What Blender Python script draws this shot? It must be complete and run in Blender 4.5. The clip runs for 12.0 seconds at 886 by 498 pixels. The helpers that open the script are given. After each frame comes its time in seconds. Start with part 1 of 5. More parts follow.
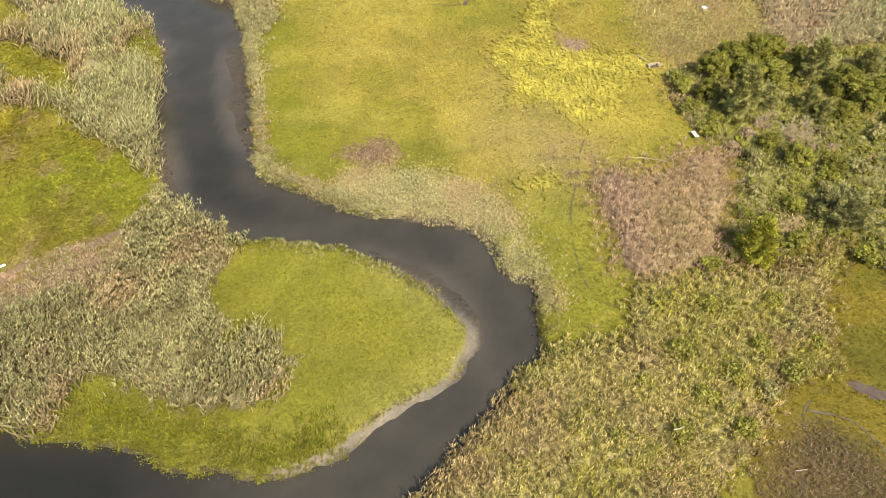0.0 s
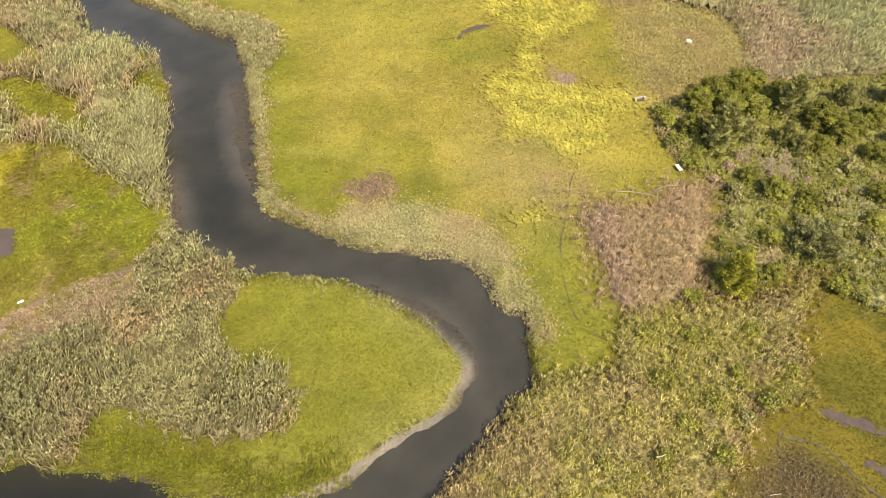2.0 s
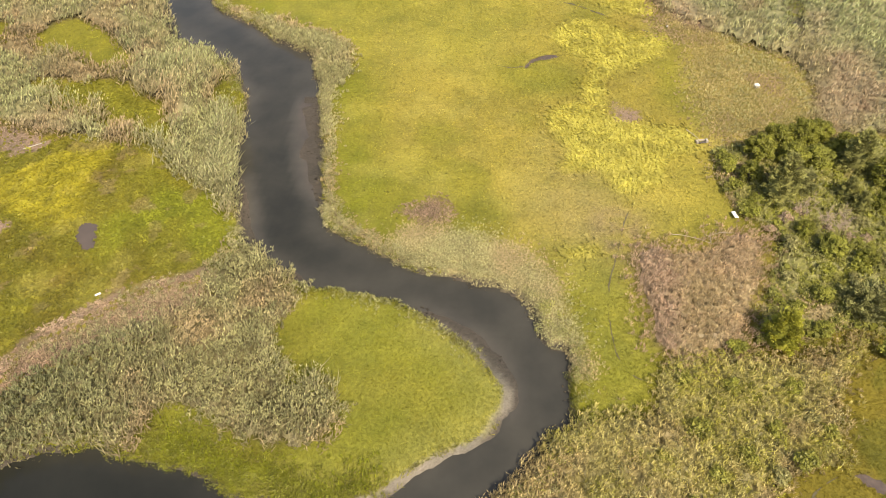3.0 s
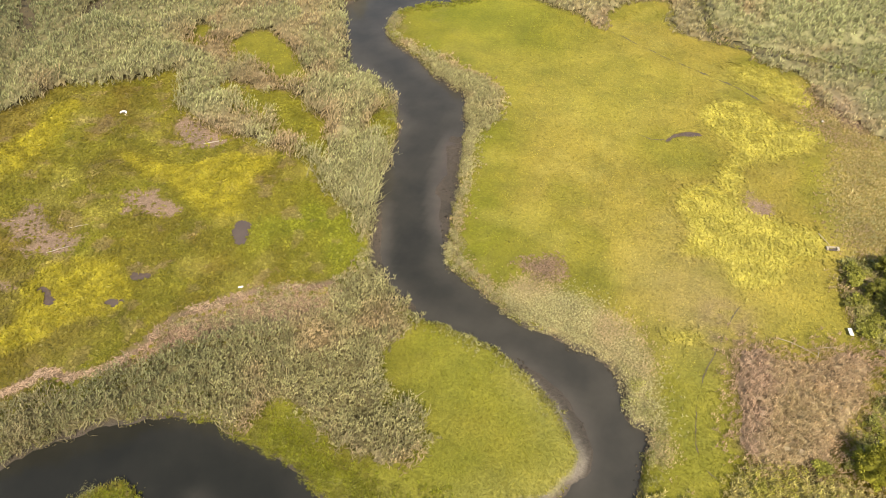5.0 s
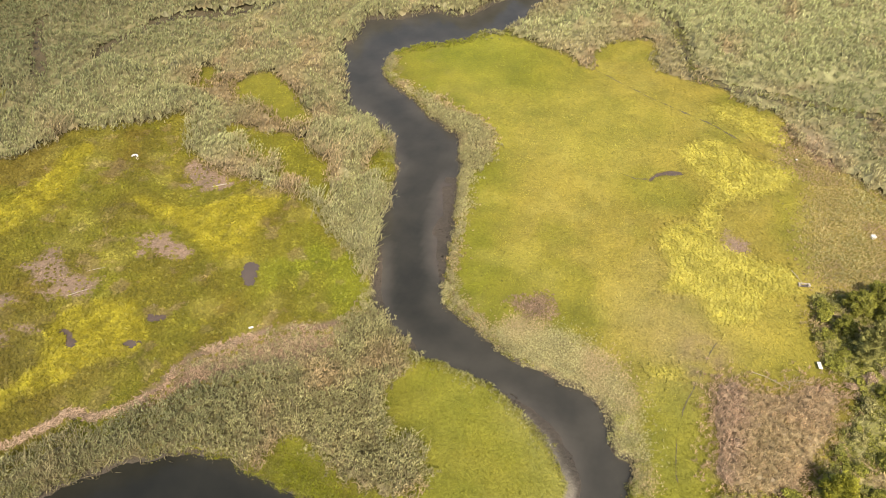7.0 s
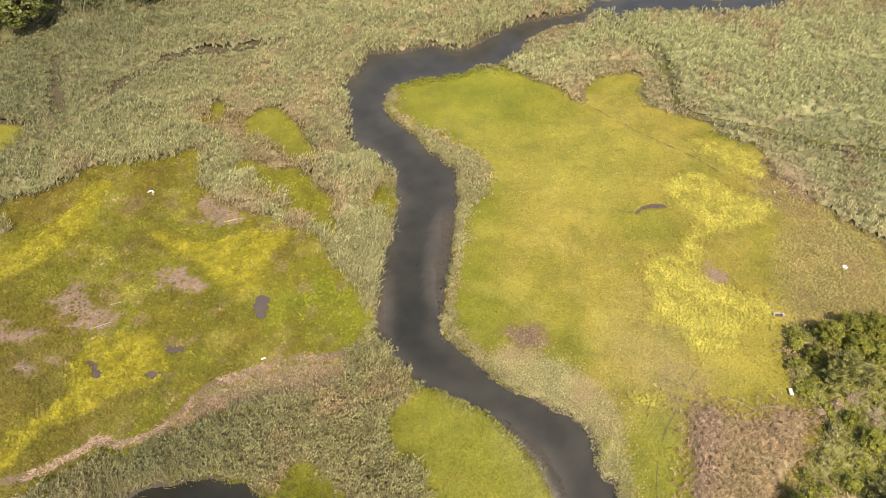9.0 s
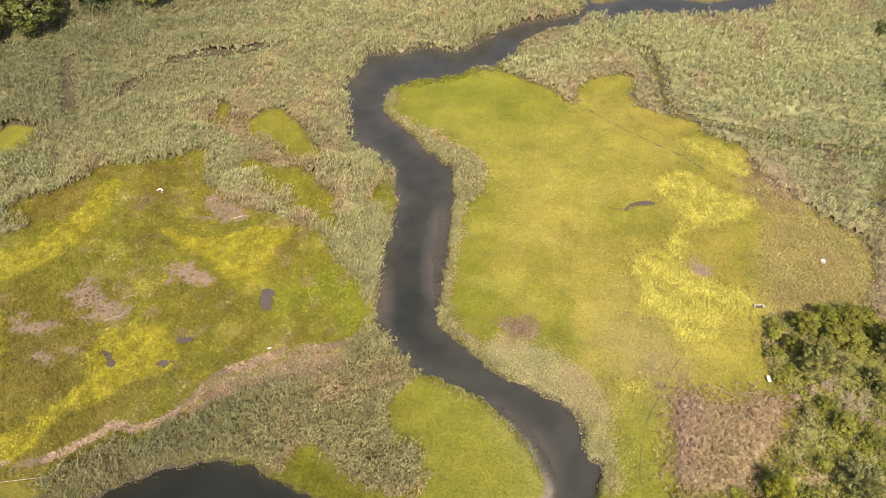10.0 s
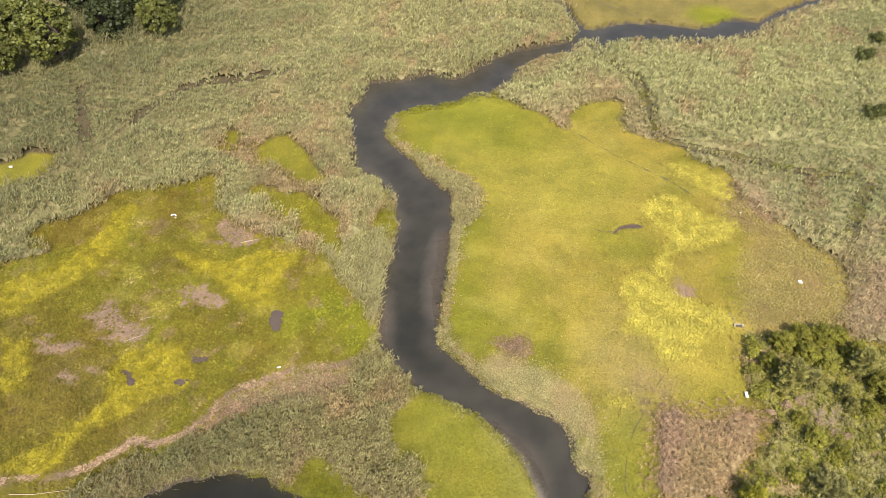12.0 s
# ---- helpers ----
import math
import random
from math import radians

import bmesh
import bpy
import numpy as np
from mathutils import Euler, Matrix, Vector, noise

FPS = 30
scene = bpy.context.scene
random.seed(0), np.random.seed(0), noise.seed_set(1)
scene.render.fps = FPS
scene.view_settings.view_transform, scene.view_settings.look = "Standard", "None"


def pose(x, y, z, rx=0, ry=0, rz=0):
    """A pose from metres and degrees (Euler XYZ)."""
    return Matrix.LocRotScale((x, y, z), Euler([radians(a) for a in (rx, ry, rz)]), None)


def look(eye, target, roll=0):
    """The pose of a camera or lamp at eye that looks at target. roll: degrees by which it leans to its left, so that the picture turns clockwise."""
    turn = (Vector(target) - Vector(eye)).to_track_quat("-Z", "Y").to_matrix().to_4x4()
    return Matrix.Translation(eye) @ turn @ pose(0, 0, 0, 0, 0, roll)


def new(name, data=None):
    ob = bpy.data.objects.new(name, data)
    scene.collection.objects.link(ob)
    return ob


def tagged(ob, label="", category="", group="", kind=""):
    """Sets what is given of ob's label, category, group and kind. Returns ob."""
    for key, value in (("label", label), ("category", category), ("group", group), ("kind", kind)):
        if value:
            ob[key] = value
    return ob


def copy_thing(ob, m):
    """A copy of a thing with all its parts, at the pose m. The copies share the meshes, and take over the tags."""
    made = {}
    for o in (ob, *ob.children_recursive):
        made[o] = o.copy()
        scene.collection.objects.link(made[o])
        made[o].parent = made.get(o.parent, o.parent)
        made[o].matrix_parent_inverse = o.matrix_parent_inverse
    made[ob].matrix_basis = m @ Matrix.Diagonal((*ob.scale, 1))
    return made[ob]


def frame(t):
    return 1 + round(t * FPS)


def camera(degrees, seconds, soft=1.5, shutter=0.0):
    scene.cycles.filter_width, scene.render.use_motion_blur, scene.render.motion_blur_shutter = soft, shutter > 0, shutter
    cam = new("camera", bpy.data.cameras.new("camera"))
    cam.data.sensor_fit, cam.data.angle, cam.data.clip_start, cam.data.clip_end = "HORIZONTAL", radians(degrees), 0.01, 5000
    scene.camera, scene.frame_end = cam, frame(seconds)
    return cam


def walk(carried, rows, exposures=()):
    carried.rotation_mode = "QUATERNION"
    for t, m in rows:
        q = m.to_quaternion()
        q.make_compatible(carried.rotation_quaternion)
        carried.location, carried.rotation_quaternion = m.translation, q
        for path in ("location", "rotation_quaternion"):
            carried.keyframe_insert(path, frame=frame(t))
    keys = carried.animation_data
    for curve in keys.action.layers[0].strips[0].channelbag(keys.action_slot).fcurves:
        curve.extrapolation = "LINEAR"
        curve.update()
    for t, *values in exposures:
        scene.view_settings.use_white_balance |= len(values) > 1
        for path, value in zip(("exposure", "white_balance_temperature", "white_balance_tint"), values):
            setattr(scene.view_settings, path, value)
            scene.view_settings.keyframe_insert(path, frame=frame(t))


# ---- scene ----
cam = camera(63.8, 12.0, 0.65)
PATH = [
    (0, (0.306, 1.114, 59.472), (0.287, 2.45, 57.984), -1.3),
    (0.5, (0.49, 0.822, 61.362), (0.471, 2.166, 59.881), -1.5),
    (1, (0.619, 0.611, 63.078), (0.6, 1.96, 61.602), -1.6),
    (1.5, (0.549, 0.643, 63.936), (0.534, 1.991, 62.459), -1.5),
    (2, (0.455, 0.751, 65.0), (0.445, 2.096, 63.52), -1.4),
    (2.5, (0.577, 0.835, 67.298), (0.566, 2.177, 65.816), -1.6),
    (2.7, (0.518, 0.793, 68.218), (0.501, 2.138, 66.738), -1.5),
    (2.9, (0.432, 0.808, 69.019), (0.35, 2.155, 67.543), -1.2),
    (3, (0.373, 0.862, 69.242), (0.218, 2.208, 67.77), -1.2),
    (3.1, (0.333, 0.789, 69.508), (0.105, 2.13, 68.042), -0.8),
    (3.3, (0.402, 0.788, 70.143), (0.028, 2.104, 68.684), -0.3),
    (3.5, (0.569, 0.704, 70.735), (0.083, 1.99, 69.283), 0.1),
    (3.7, (0.551, 0.309, 71.287), (0.066, 1.605, 69.842), 0.2),
    (5.5, (1.731, 0.174, 79.811), (1.241, 1.47, 78.368), -0.7),
    (6, (1.76, -0.268, 81.829), (1.272, 1.036, 80.393), -0.7),
    (6.5, (1.708, -0.635, 83.952), (1.223, 0.674, 82.52), -0.7),
    (7, (1.59, -1.0, 86.056), (1.11, 0.315, 84.627), -0.6),
    (9, (2.732, -2.85, 95.569), (2.248, -1.528, 94.148), -1.0),
    (9.5, (3.807, -4.891, 97.557), (3.322, -3.569, 96.138), -1.1),
    (10, (4.944, -6.952, 99.75), (4.461, -5.636, 98.323), -1.1),
    (10.5, (5.615, -8.346, 102.09), (5.136, -7.032, 100.661), -1.0),
    (11, (5.86, -9.017, 104.322), (5.385, -7.699, 102.894), -0.9),
    (11.5, (6.057, -9.365, 106.362), (5.576, -8.044, 104.94), -1.1),
    (12, (6.615, -9.98, 108.146), (6.126, -8.654, 106.731), -1.4),
]
walk(cam, [(t, look(eye, target, roll)) for t, eye, target, roll in PATH], [(0, 0.66, 6720, 8), (3, 0.60, 6760, 9), (6, 0.57, 6650, 10), (12, 0.62, 6480, 11.5)])

# ---------------------------------------------------------------- light
SUN_TO = Vector((0.55, -0.80, 1.15)).normalized()
world = bpy.data.worlds.new("world")
scene.world = world
world.use_nodes = True
wn = world.node_tree
sky = wn.nodes.new("ShaderNodeTexSky")
sky.sky_type = "NISHITA"
sky.sun_disc = False
sky.sun_elevation = math.asin(SUN_TO.z)
sky.sun_rotation = math.atan2(SUN_TO.x, SUN_TO.y)
sky.air_density, sky.dust_density = 1.0, 3.0
wn.nodes["Background"].inputs["Strength"].default_value = 0.15
wn.links.new(sky.outputs[0], wn.nodes["Background"].inputs["Color"])
sun = new("sun", bpy.data.lights.new("sun", "SUN"))
sun.data.energy, sun.data.angle, sun.data.color = 4.0, radians(0.6), (1.0, 0.915, 0.775)
sun.rotation_euler = SUN_TO.to_track_quat("Z", "Y").to_euler()
sun.location = (0, 0, 150)

rng = np.random.default_rng(7)


# ---------------------------------------------------------------- materials
def material(name):
    m = bpy.data.materials.new(name)
    m.use_nodes = True
    return m, m.node_tree, m.node_tree.nodes["Principled BSDF"]


def add(tree, kind, **values):
    n = tree.nodes.new(kind)
    for key, v in values.items():
        n.inputs[key.replace("_", " ")].default_value = v
    return n


def noise_at(tree, scale, detail=4.0, rough=0.6):
    pos = tree.nodes.new("ShaderNodeNewGeometry")
    n = add(tree, "ShaderNodeTexNoise", Scale=scale, Detail=detail, Roughness=rough)
    tree.links.new(pos.outputs["Position"], n.inputs["Vector"])
    return n


def ramp(tree, source, stops):
    r = tree.nodes.new("ShaderNodeValToRGB")
    while len(r.color_ramp.elements) < len(stops):
        r.color_ramp.elements.new(0.5)
    for e, (p, c) in zip(r.color_ramp.elements, stops):
        e.position, e.color = p, (*c, 1) if len(c) == 3 else c
    tree.links.new(source, r.inputs["Fac"])
    return r


def times(tree, a, b, fac=1.0, mode="MULTIPLY"):
    mx = tree.nodes.new("ShaderNodeMix")
    mx.data_type, mx.blend_type = "RGBA", mode
    mx.inputs[0].default_value = fac
    tree.links.new(a, mx.inputs[6])
    tree.links.new(b, mx.inputs[7])
    return mx.outputs[2]


def bumped(tree, shader, height, strength, distance):
    b = add(tree, "ShaderNodeBump", Strength=strength, Distance=distance)
    tree.links.new(height, b.inputs["Height"])
    tree.links.new(b.outputs[0], shader.inputs["Normal"])


def leaf_material(name, rough=0.55, through_light=0.25, vary=0.35):
    """Leaves coloured by their own tint, with blotches and some light let through."""
    m, t, p = material(name)
    a = t.nodes.new("ShaderNodeAttribute")
    a.attribute_name = "tint"
    n = noise_at(t, 0.35, 3.0)
    lo, hi = 1 - vary, 1 + vary
    r = ramp(t, n.outputs[0], [(0.3, (lo, lo, lo * 0.95)), (0.7, (hi, hi, hi * 0.95))])
    col = times(t, a.outputs["Color"], r.outputs[0])
    t.links.new(col, p.inputs["Base Color"])
    p.inputs["Roughness"].default_value = rough
    p.inputs["Specular IOR Level"].default_value = 0.25
    tr = t.nodes.new("ShaderNodeBsdfTranslucent")
    t.links.new(col, tr.inputs["Color"])
    mx = t.nodes.new("ShaderNodeMixShader")
    mx.inputs[0].default_value = through_light
    t.links.new(p.outputs[0], mx.inputs[1])
    t.links.new(tr.outputs[0], mx.inputs[2])
    t.links.new(mx.outputs[0], t.nodes["Material Output"].inputs["Surface"])
    return m


GRASS = leaf_material("salt_meadow_grass", 0.5, 0.25, 0.22)
REED = leaf_material("reed_leaves", 0.5, 0.28, 0.15)
LEAF = leaf_material("shrub_leaves", 0.5, 0.2, 0.25)
NEEDLE = leaf_material("cedar_needles", 0.6, 0.06, 0.2)


def ground_material():
    m, t, p = material("marsh_ground")
    a = t.nodes.new("ShaderNodeAttribute")
    a.attribute_name = "tint"
    w = t.nodes.new("ShaderNodeAttribute")
    w.attribute_name = "wet"
    big = ramp(t, noise_at(t, 0.12, 5).outputs[0], [(0.3, (0.72, 0.75, 0.7)), (0.7, (1.25, 1.2, 1.1))])
    fine = noise_at(t, 2.6, 6, 0.7)
    small = ramp(t, fine.outputs[0], [(0.3, (0.72, 0.72, 0.70)), (0.72, (1.28, 1.28, 1.25))])
    col = times(t, times(t, a.outputs["Color"], big.outputs[0]), small.outputs[0])
    t.links.new(col, p.inputs["Base Color"])
    r = ramp(t, w.outputs["Fac"], [(0.0, (0.9, 0.9, 0.9)), (1.0, (0.7, 0.7, 0.7))])
    p.inputs["Specular IOR Level"].default_value = 0.25
    t.links.new(r.outputs[0], p.inputs["Roughness"])
    bumped(t, p, fine.outputs[0], 0.9, 0.28)
    return m


def water_material():
    m, t, p = material("silty_creek_water")
    a = t.nodes.new("ShaderNodeAttribute")
    a.attribute_name = "shallow"
    r = ramp(t, a.outputs["Fac"], [(0.0, (0.016, 0.016, 0.012)), (0.35, (0.050, 0.046, 0.036)), (0.6, (0.068, 0.060, 0.048)), (1.0, (0.098, 0.076, 0.061))])
    cloud = ramp(t, noise_at(t, 0.15, 4, 0.6).outputs[0], [(0.35, (0.80, 0.81, 0.82)), (0.7, (1.16, 1.14, 1.12))])
    t.links.new(times(t, r.outputs[0], cloud.outputs[0]), p.inputs["Base Color"])
    p.inputs["Roughness"].default_value = 0.06
    p.inputs["IOR"].default_value = 1.33
    bumped(t, p, noise_at(t, 1.6, 3).outputs[0], 0.05, 0.05)
    return m


def plain_material(name, dark, light, scale, rough=0.8, bump=0.02):
    m, t, p = material(name)
    n = noise_at(t, scale, 6, 0.65)
    t.links.new(ramp(t, n.outputs[0], [(0.3, dark), (0.7, light)]).outputs[0], p.inputs["Base Color"])
    p.inputs["Roughness"].default_value = rough
    bumped(t, p, n.outputs[0], 0.6, bump)
    return m


GROUND = ground_material()
WATER = water_material()
BARK = plain_material("grey_brown_bark", (0.06, 0.045, 0.035), (0.17, 0.14, 0.11), 6.0)
DEADWOOD = plain_material("bleached_dead_wood", (0.30, 0.22, 0.15), (0.50, 0.38, 0.27), 5.0)
DRIFTWOOD = plain_material("pale_driftwood", (0.28, 0.235, 0.17), (0.48, 0.41, 0.31), 3.0)
WHITE = plain_material("weathered_white_paint", (0.52, 0.50, 0.46), (0.78, 0.76, 0.71), 2.5, 0.55, 0.01)
DARK = plain_material("dark_brown", (0.05, 0.04, 0.03), (0.12, 0.10, 0.08), 4.0)


# ---------------------------------------------------------------- plan: banks and beds of the marsh
def smooth(points, closed=True, steps=6):
    """Catmull-Rom curve through the plan's corners."""
    p = np.array(points, float)
    if closed:
        q = np.vstack([p[-1], p, p[0], p[1]])
    else:
        q = np.vstack([2 * p[0] - p[1], p, 2 * p[-1] - p[-2]])
    u = np.linspace(0, 1, steps, endpoint=False)[:, None]
    out = []
    for a, b, c, d in zip(q[:-3], q[1:-2], q[2:-1], q[3:]):
        out.append(0.5 * (2 * b + (c - a) * u + (2 * a - 5 * b + 4 * c - d) * u ** 2 + (3 * b - a - 3 * c + d) * u ** 3))
    if not closed:
        out.append(p[-1:])
    return np.vstack(out)


X0, X1, Y0, Y1, CELL = -232.0, 104.0, -14.0, 262.0, 0.5
GX, GY = np.arange(X0, X1, CELL), np.arange(Y0, Y1, CELL)


def distance(curve, closed=True, reach=14.0):
    """Field over the plan: metres from the curve, positive inside a closed one."""
    field = np.full((len(GY), len(GX)), -reach if closed else reach, np.float32)
    lo, hi = curve.min(0) - reach, curve.max(0) + reach
    i0, i1 = np.searchsorted(GX, (lo[0], hi[0]))
    j0, j1 = np.searchsorted(GY, (lo[1], hi[1]))
    if i0 >= i1 or j0 >= j1:
        return field
    px, py = np.meshgrid(GX[i0:i1], GY[j0:j1])
    best = np.full(px.shape, 1e9)
    inside = np.zeros(px.shape, bool)
    ends = np.roll(curve, -1, 0) if closed else curve[1:]
    for (ax, ay), (bx, by) in zip(curve, ends):
        dx, dy = bx - ax, by - ay
        n = dx * dx + dy * dy + 1e-9
        k0, k1 = np.searchsorted(GX[i0:i1], (min(ax, bx) - reach, max(ax, bx) + reach))
        l0, l1 = np.searchsorted(GY[j0:j1], (min(ay, by) - reach, max(ay, by) + reach))
        w = (slice(l0, l1), slice(k0, k1))
        k = np.clip(((px[w] - ax) * dx + (py[w] - ay) * dy) / n, 0, 1)
        best[w] = np.minimum(best[w], (px[w] - ax - k * dx) ** 2 + (py[w] - ay - k * dy) ** 2)
        if closed and ay != by:
            rows = slice(*np.searchsorted(GY[j0:j1], (min(ay, by), max(ay, by))))
            inside[rows] ^= px[rows] < ax + (py[rows] - ay) * dx / dy
    best = np.minimum(np.sqrt(best), reach)
    field[j0:j1, i0:i1] = np.where(inside, best, -best) if closed else best
    return field


def at(field, x, y):
    """The field's value at places of the plan."""
    fx = np.clip((x - X0) / CELL, 0, len(GX) - 1.001)
    fy = np.clip((y - Y0) / CELL, 0, len(GY) - 1.001)
    i, j = fx.astype(int), fy.astype(int)
    u, v = fx - i, fy - j
    return (field[j, i] * (1 - u) + field[j, i + 1] * u) * (1 - v) + (field[j + 1, i] * (1 - u) + field[j + 1, i + 1] * u) * v


def wobble(x, y, size, seed=0):
    """Smooth noise of about 0 to 1 with lumps of that many metres."""
    table = np.random.default_rng(seed).random((97, 97))
    total, weight = 0.0, 0.0
    for k, amp in ((1.0, 1.0), (2.13, 0.5), (4.41, 0.25)):
        fx, fy = np.asarray(x) / size * k + 31.7, np.asarray(y) / size * k + 17.3
        i, j = np.floor(fx).astype(int), np.floor(fy).astype(int)
        u, v = fx - i, fy - j
        u, v = u * u * (3 - 2 * u), v * v * (3 - 2 * v)
        g = lambda a, b: table[b % 97, a % 97]
        total = total + amp * ((g(i, j) * (1 - u) + g(i + 1, j) * u) * (1 - v) + (g(i, j + 1) * (1 - u) + g(i + 1, j + 1) * u) * v)
        weight += amp
    return total / weight


def lobes(x, y, size, seed=0):
    """Rounded lobes over the plan: metres to the seam between two lobes, and a number of 0 to 1 for each lobe."""
    wx, wy = x + 0.7 * size * (wobble(x, y, size * 1.3, seed) - 0.5), y + 0.7 * size * (wobble(x, y, size * 1.3, seed + 1) - 0.5)
    table = np.random.default_rng(seed + 2).random((61, 61, 3))
    i, j = np.floor(wx / size).astype(int), np.floor(wy / size).astype(int)
    near, second, value = np.full(len(x), 1e9), np.full(len(x), 1e9), np.zeros(len(x))
    for di in (-1, 0, 1):
        for dj in (-1, 0, 1):
            t = table[(j + dj) % 61, (i + di) % 61]
            d = np.hypot((i + di + t[:, 0]) * size - wx, (j + dj + t[:, 1]) * size - wy)
            first = d < near
            second = np.where(first, near, np.minimum(second, d))
            value = np.where(first, t[:, 2], value)
            near = np.minimum(near, d)
    return 0.5 * (second - near), value


BANK_FAR = [(75, 272), (56, 250), (37.3, 229), (29, 217.4), (20.7, 215.9), (12.8, 208), (0.9, 207), (-10.9, 204), (-18.4, 197.2), (-24.5, 201), (-29.3, 210.4), (-36, 222), (-48, 244)]
BANK_NORTH = [(-54, 243), (-42, 224), (-35.4, 212.7), (-26, 199.4), (-23.8, 189), (-30.9, 182.4), (-38.3, 177.3), (-43.3, 170.6), (-46.2, 163.2), (-51, 157.5), (-58, 157.8), (-63, 152.5), (-70.3, 149.2), (-72.5, 145)]
BANK_WEST = [(-71.5, 138), (-72, 131.8), (-69.4, 125.8), (-64.3, 116), (-59.8, 110.5), (-54.8, 107.6), (-49.7, 103.9), (-45.9, 100), (-43.2, 94.9), (-42.3, 89.5), (-40.9, 82.9), (-40.7, 78), (-38.5, 72.2), (-36.3, 68.4), (-33.9, 63.4), (-29.9, 59.2), (-23.2, 56.3)]
BANK_POINT = [(-18.9, 56.1), (-14.4, 55.4), (-10, 54.2), (-6, 51.8), (-3, 49.8), (0, 46.8), (2.2, 43.9), (2.4, 42.2), (1.2, 39.8), (-0.2, 37.3), (-2.3, 35.8), (-5, 34.3), (-7.5, 32.3), (-9.9, 30.4), (-13.7, 28.8), (-18.2, 28.6), (-22.9, 29.3), (-26.8, 30.4), (-30.7, 31.3), (-35.5, 32.3)]
BANK_LOW = [(-40.5, 32.9), (-44.9, 32.4), (-47.8, 31.2), (-51.6, 29.3), (-55, 27), (-57.9, 24.4), (-60.4, 21.6), (-63.5, 17.6), (-76, 6), (-104, -30)]
BANK_SOUTH = [(-96, -34), (-64, -8), (-54, 8), (-50.3, 15.7), (-49.3, 18.8), (-47.3, 21.5), (-43.4, 21.2), (-38.3, 19.8), (-30, 15), (-18, 14), (-8, 20), (-2.6, 25), (0.3, 28.9), (1.8, 31), (3.9, 33), (5.6, 35.5), (7.3, 37.6), (9.9, 40)]
BANK_EAST = [(9.2, 43), (9.3, 46.5), (9, 49.5), (7, 51.2), (5.6, 54.5), (3.8, 56.7), (0.6, 58.5), (-3.3, 59.7), (-7, 60.3), (-11, 61.4), (-16, 63.7), (-22.1, 67), (-24.7, 72), (-25.9, 77.7), (-27.3, 83.7), (-28.9, 90), (-30.5, 98.7), (-34.2, 107.6), (-37.4, 110.8), (-44, 115.3), (-50.3, 120.3), (-56.6, 124.4), (-59.1, 128.7), (-59, 134), (-54.7, 139.6), (-46.7, 144.4), (-42.3, 150.5)]
BANK_REEDS = [(-38.5, 152.5), (-34.6, 157.3), (-33.6, 165.4), (-30.5, 172.9), (-23.5, 178.5), (-18.2, 185), (-14, 182), (-10.8, 186), (-7.7, 191.5), (0.5, 193), (6.9, 194), (16.5, 195.5), (25.6, 202.6), (31.8, 210), (42, 226), (62, 248), (80, 268)]
CREEK = distance(smooth(BANK_FAR + BANK_NORTH + BANK_WEST + BANK_POINT + BANK_LOW + BANK_SOUTH + BANK_EAST + BANK_REEDS, True, 6))
# ragged bank line
mx_, my_ = np.meshgrid(GX, GY)
CREEK = CREEK + (wobble(mx_, my_, 2.6, 3) - 0.5) * 2.0

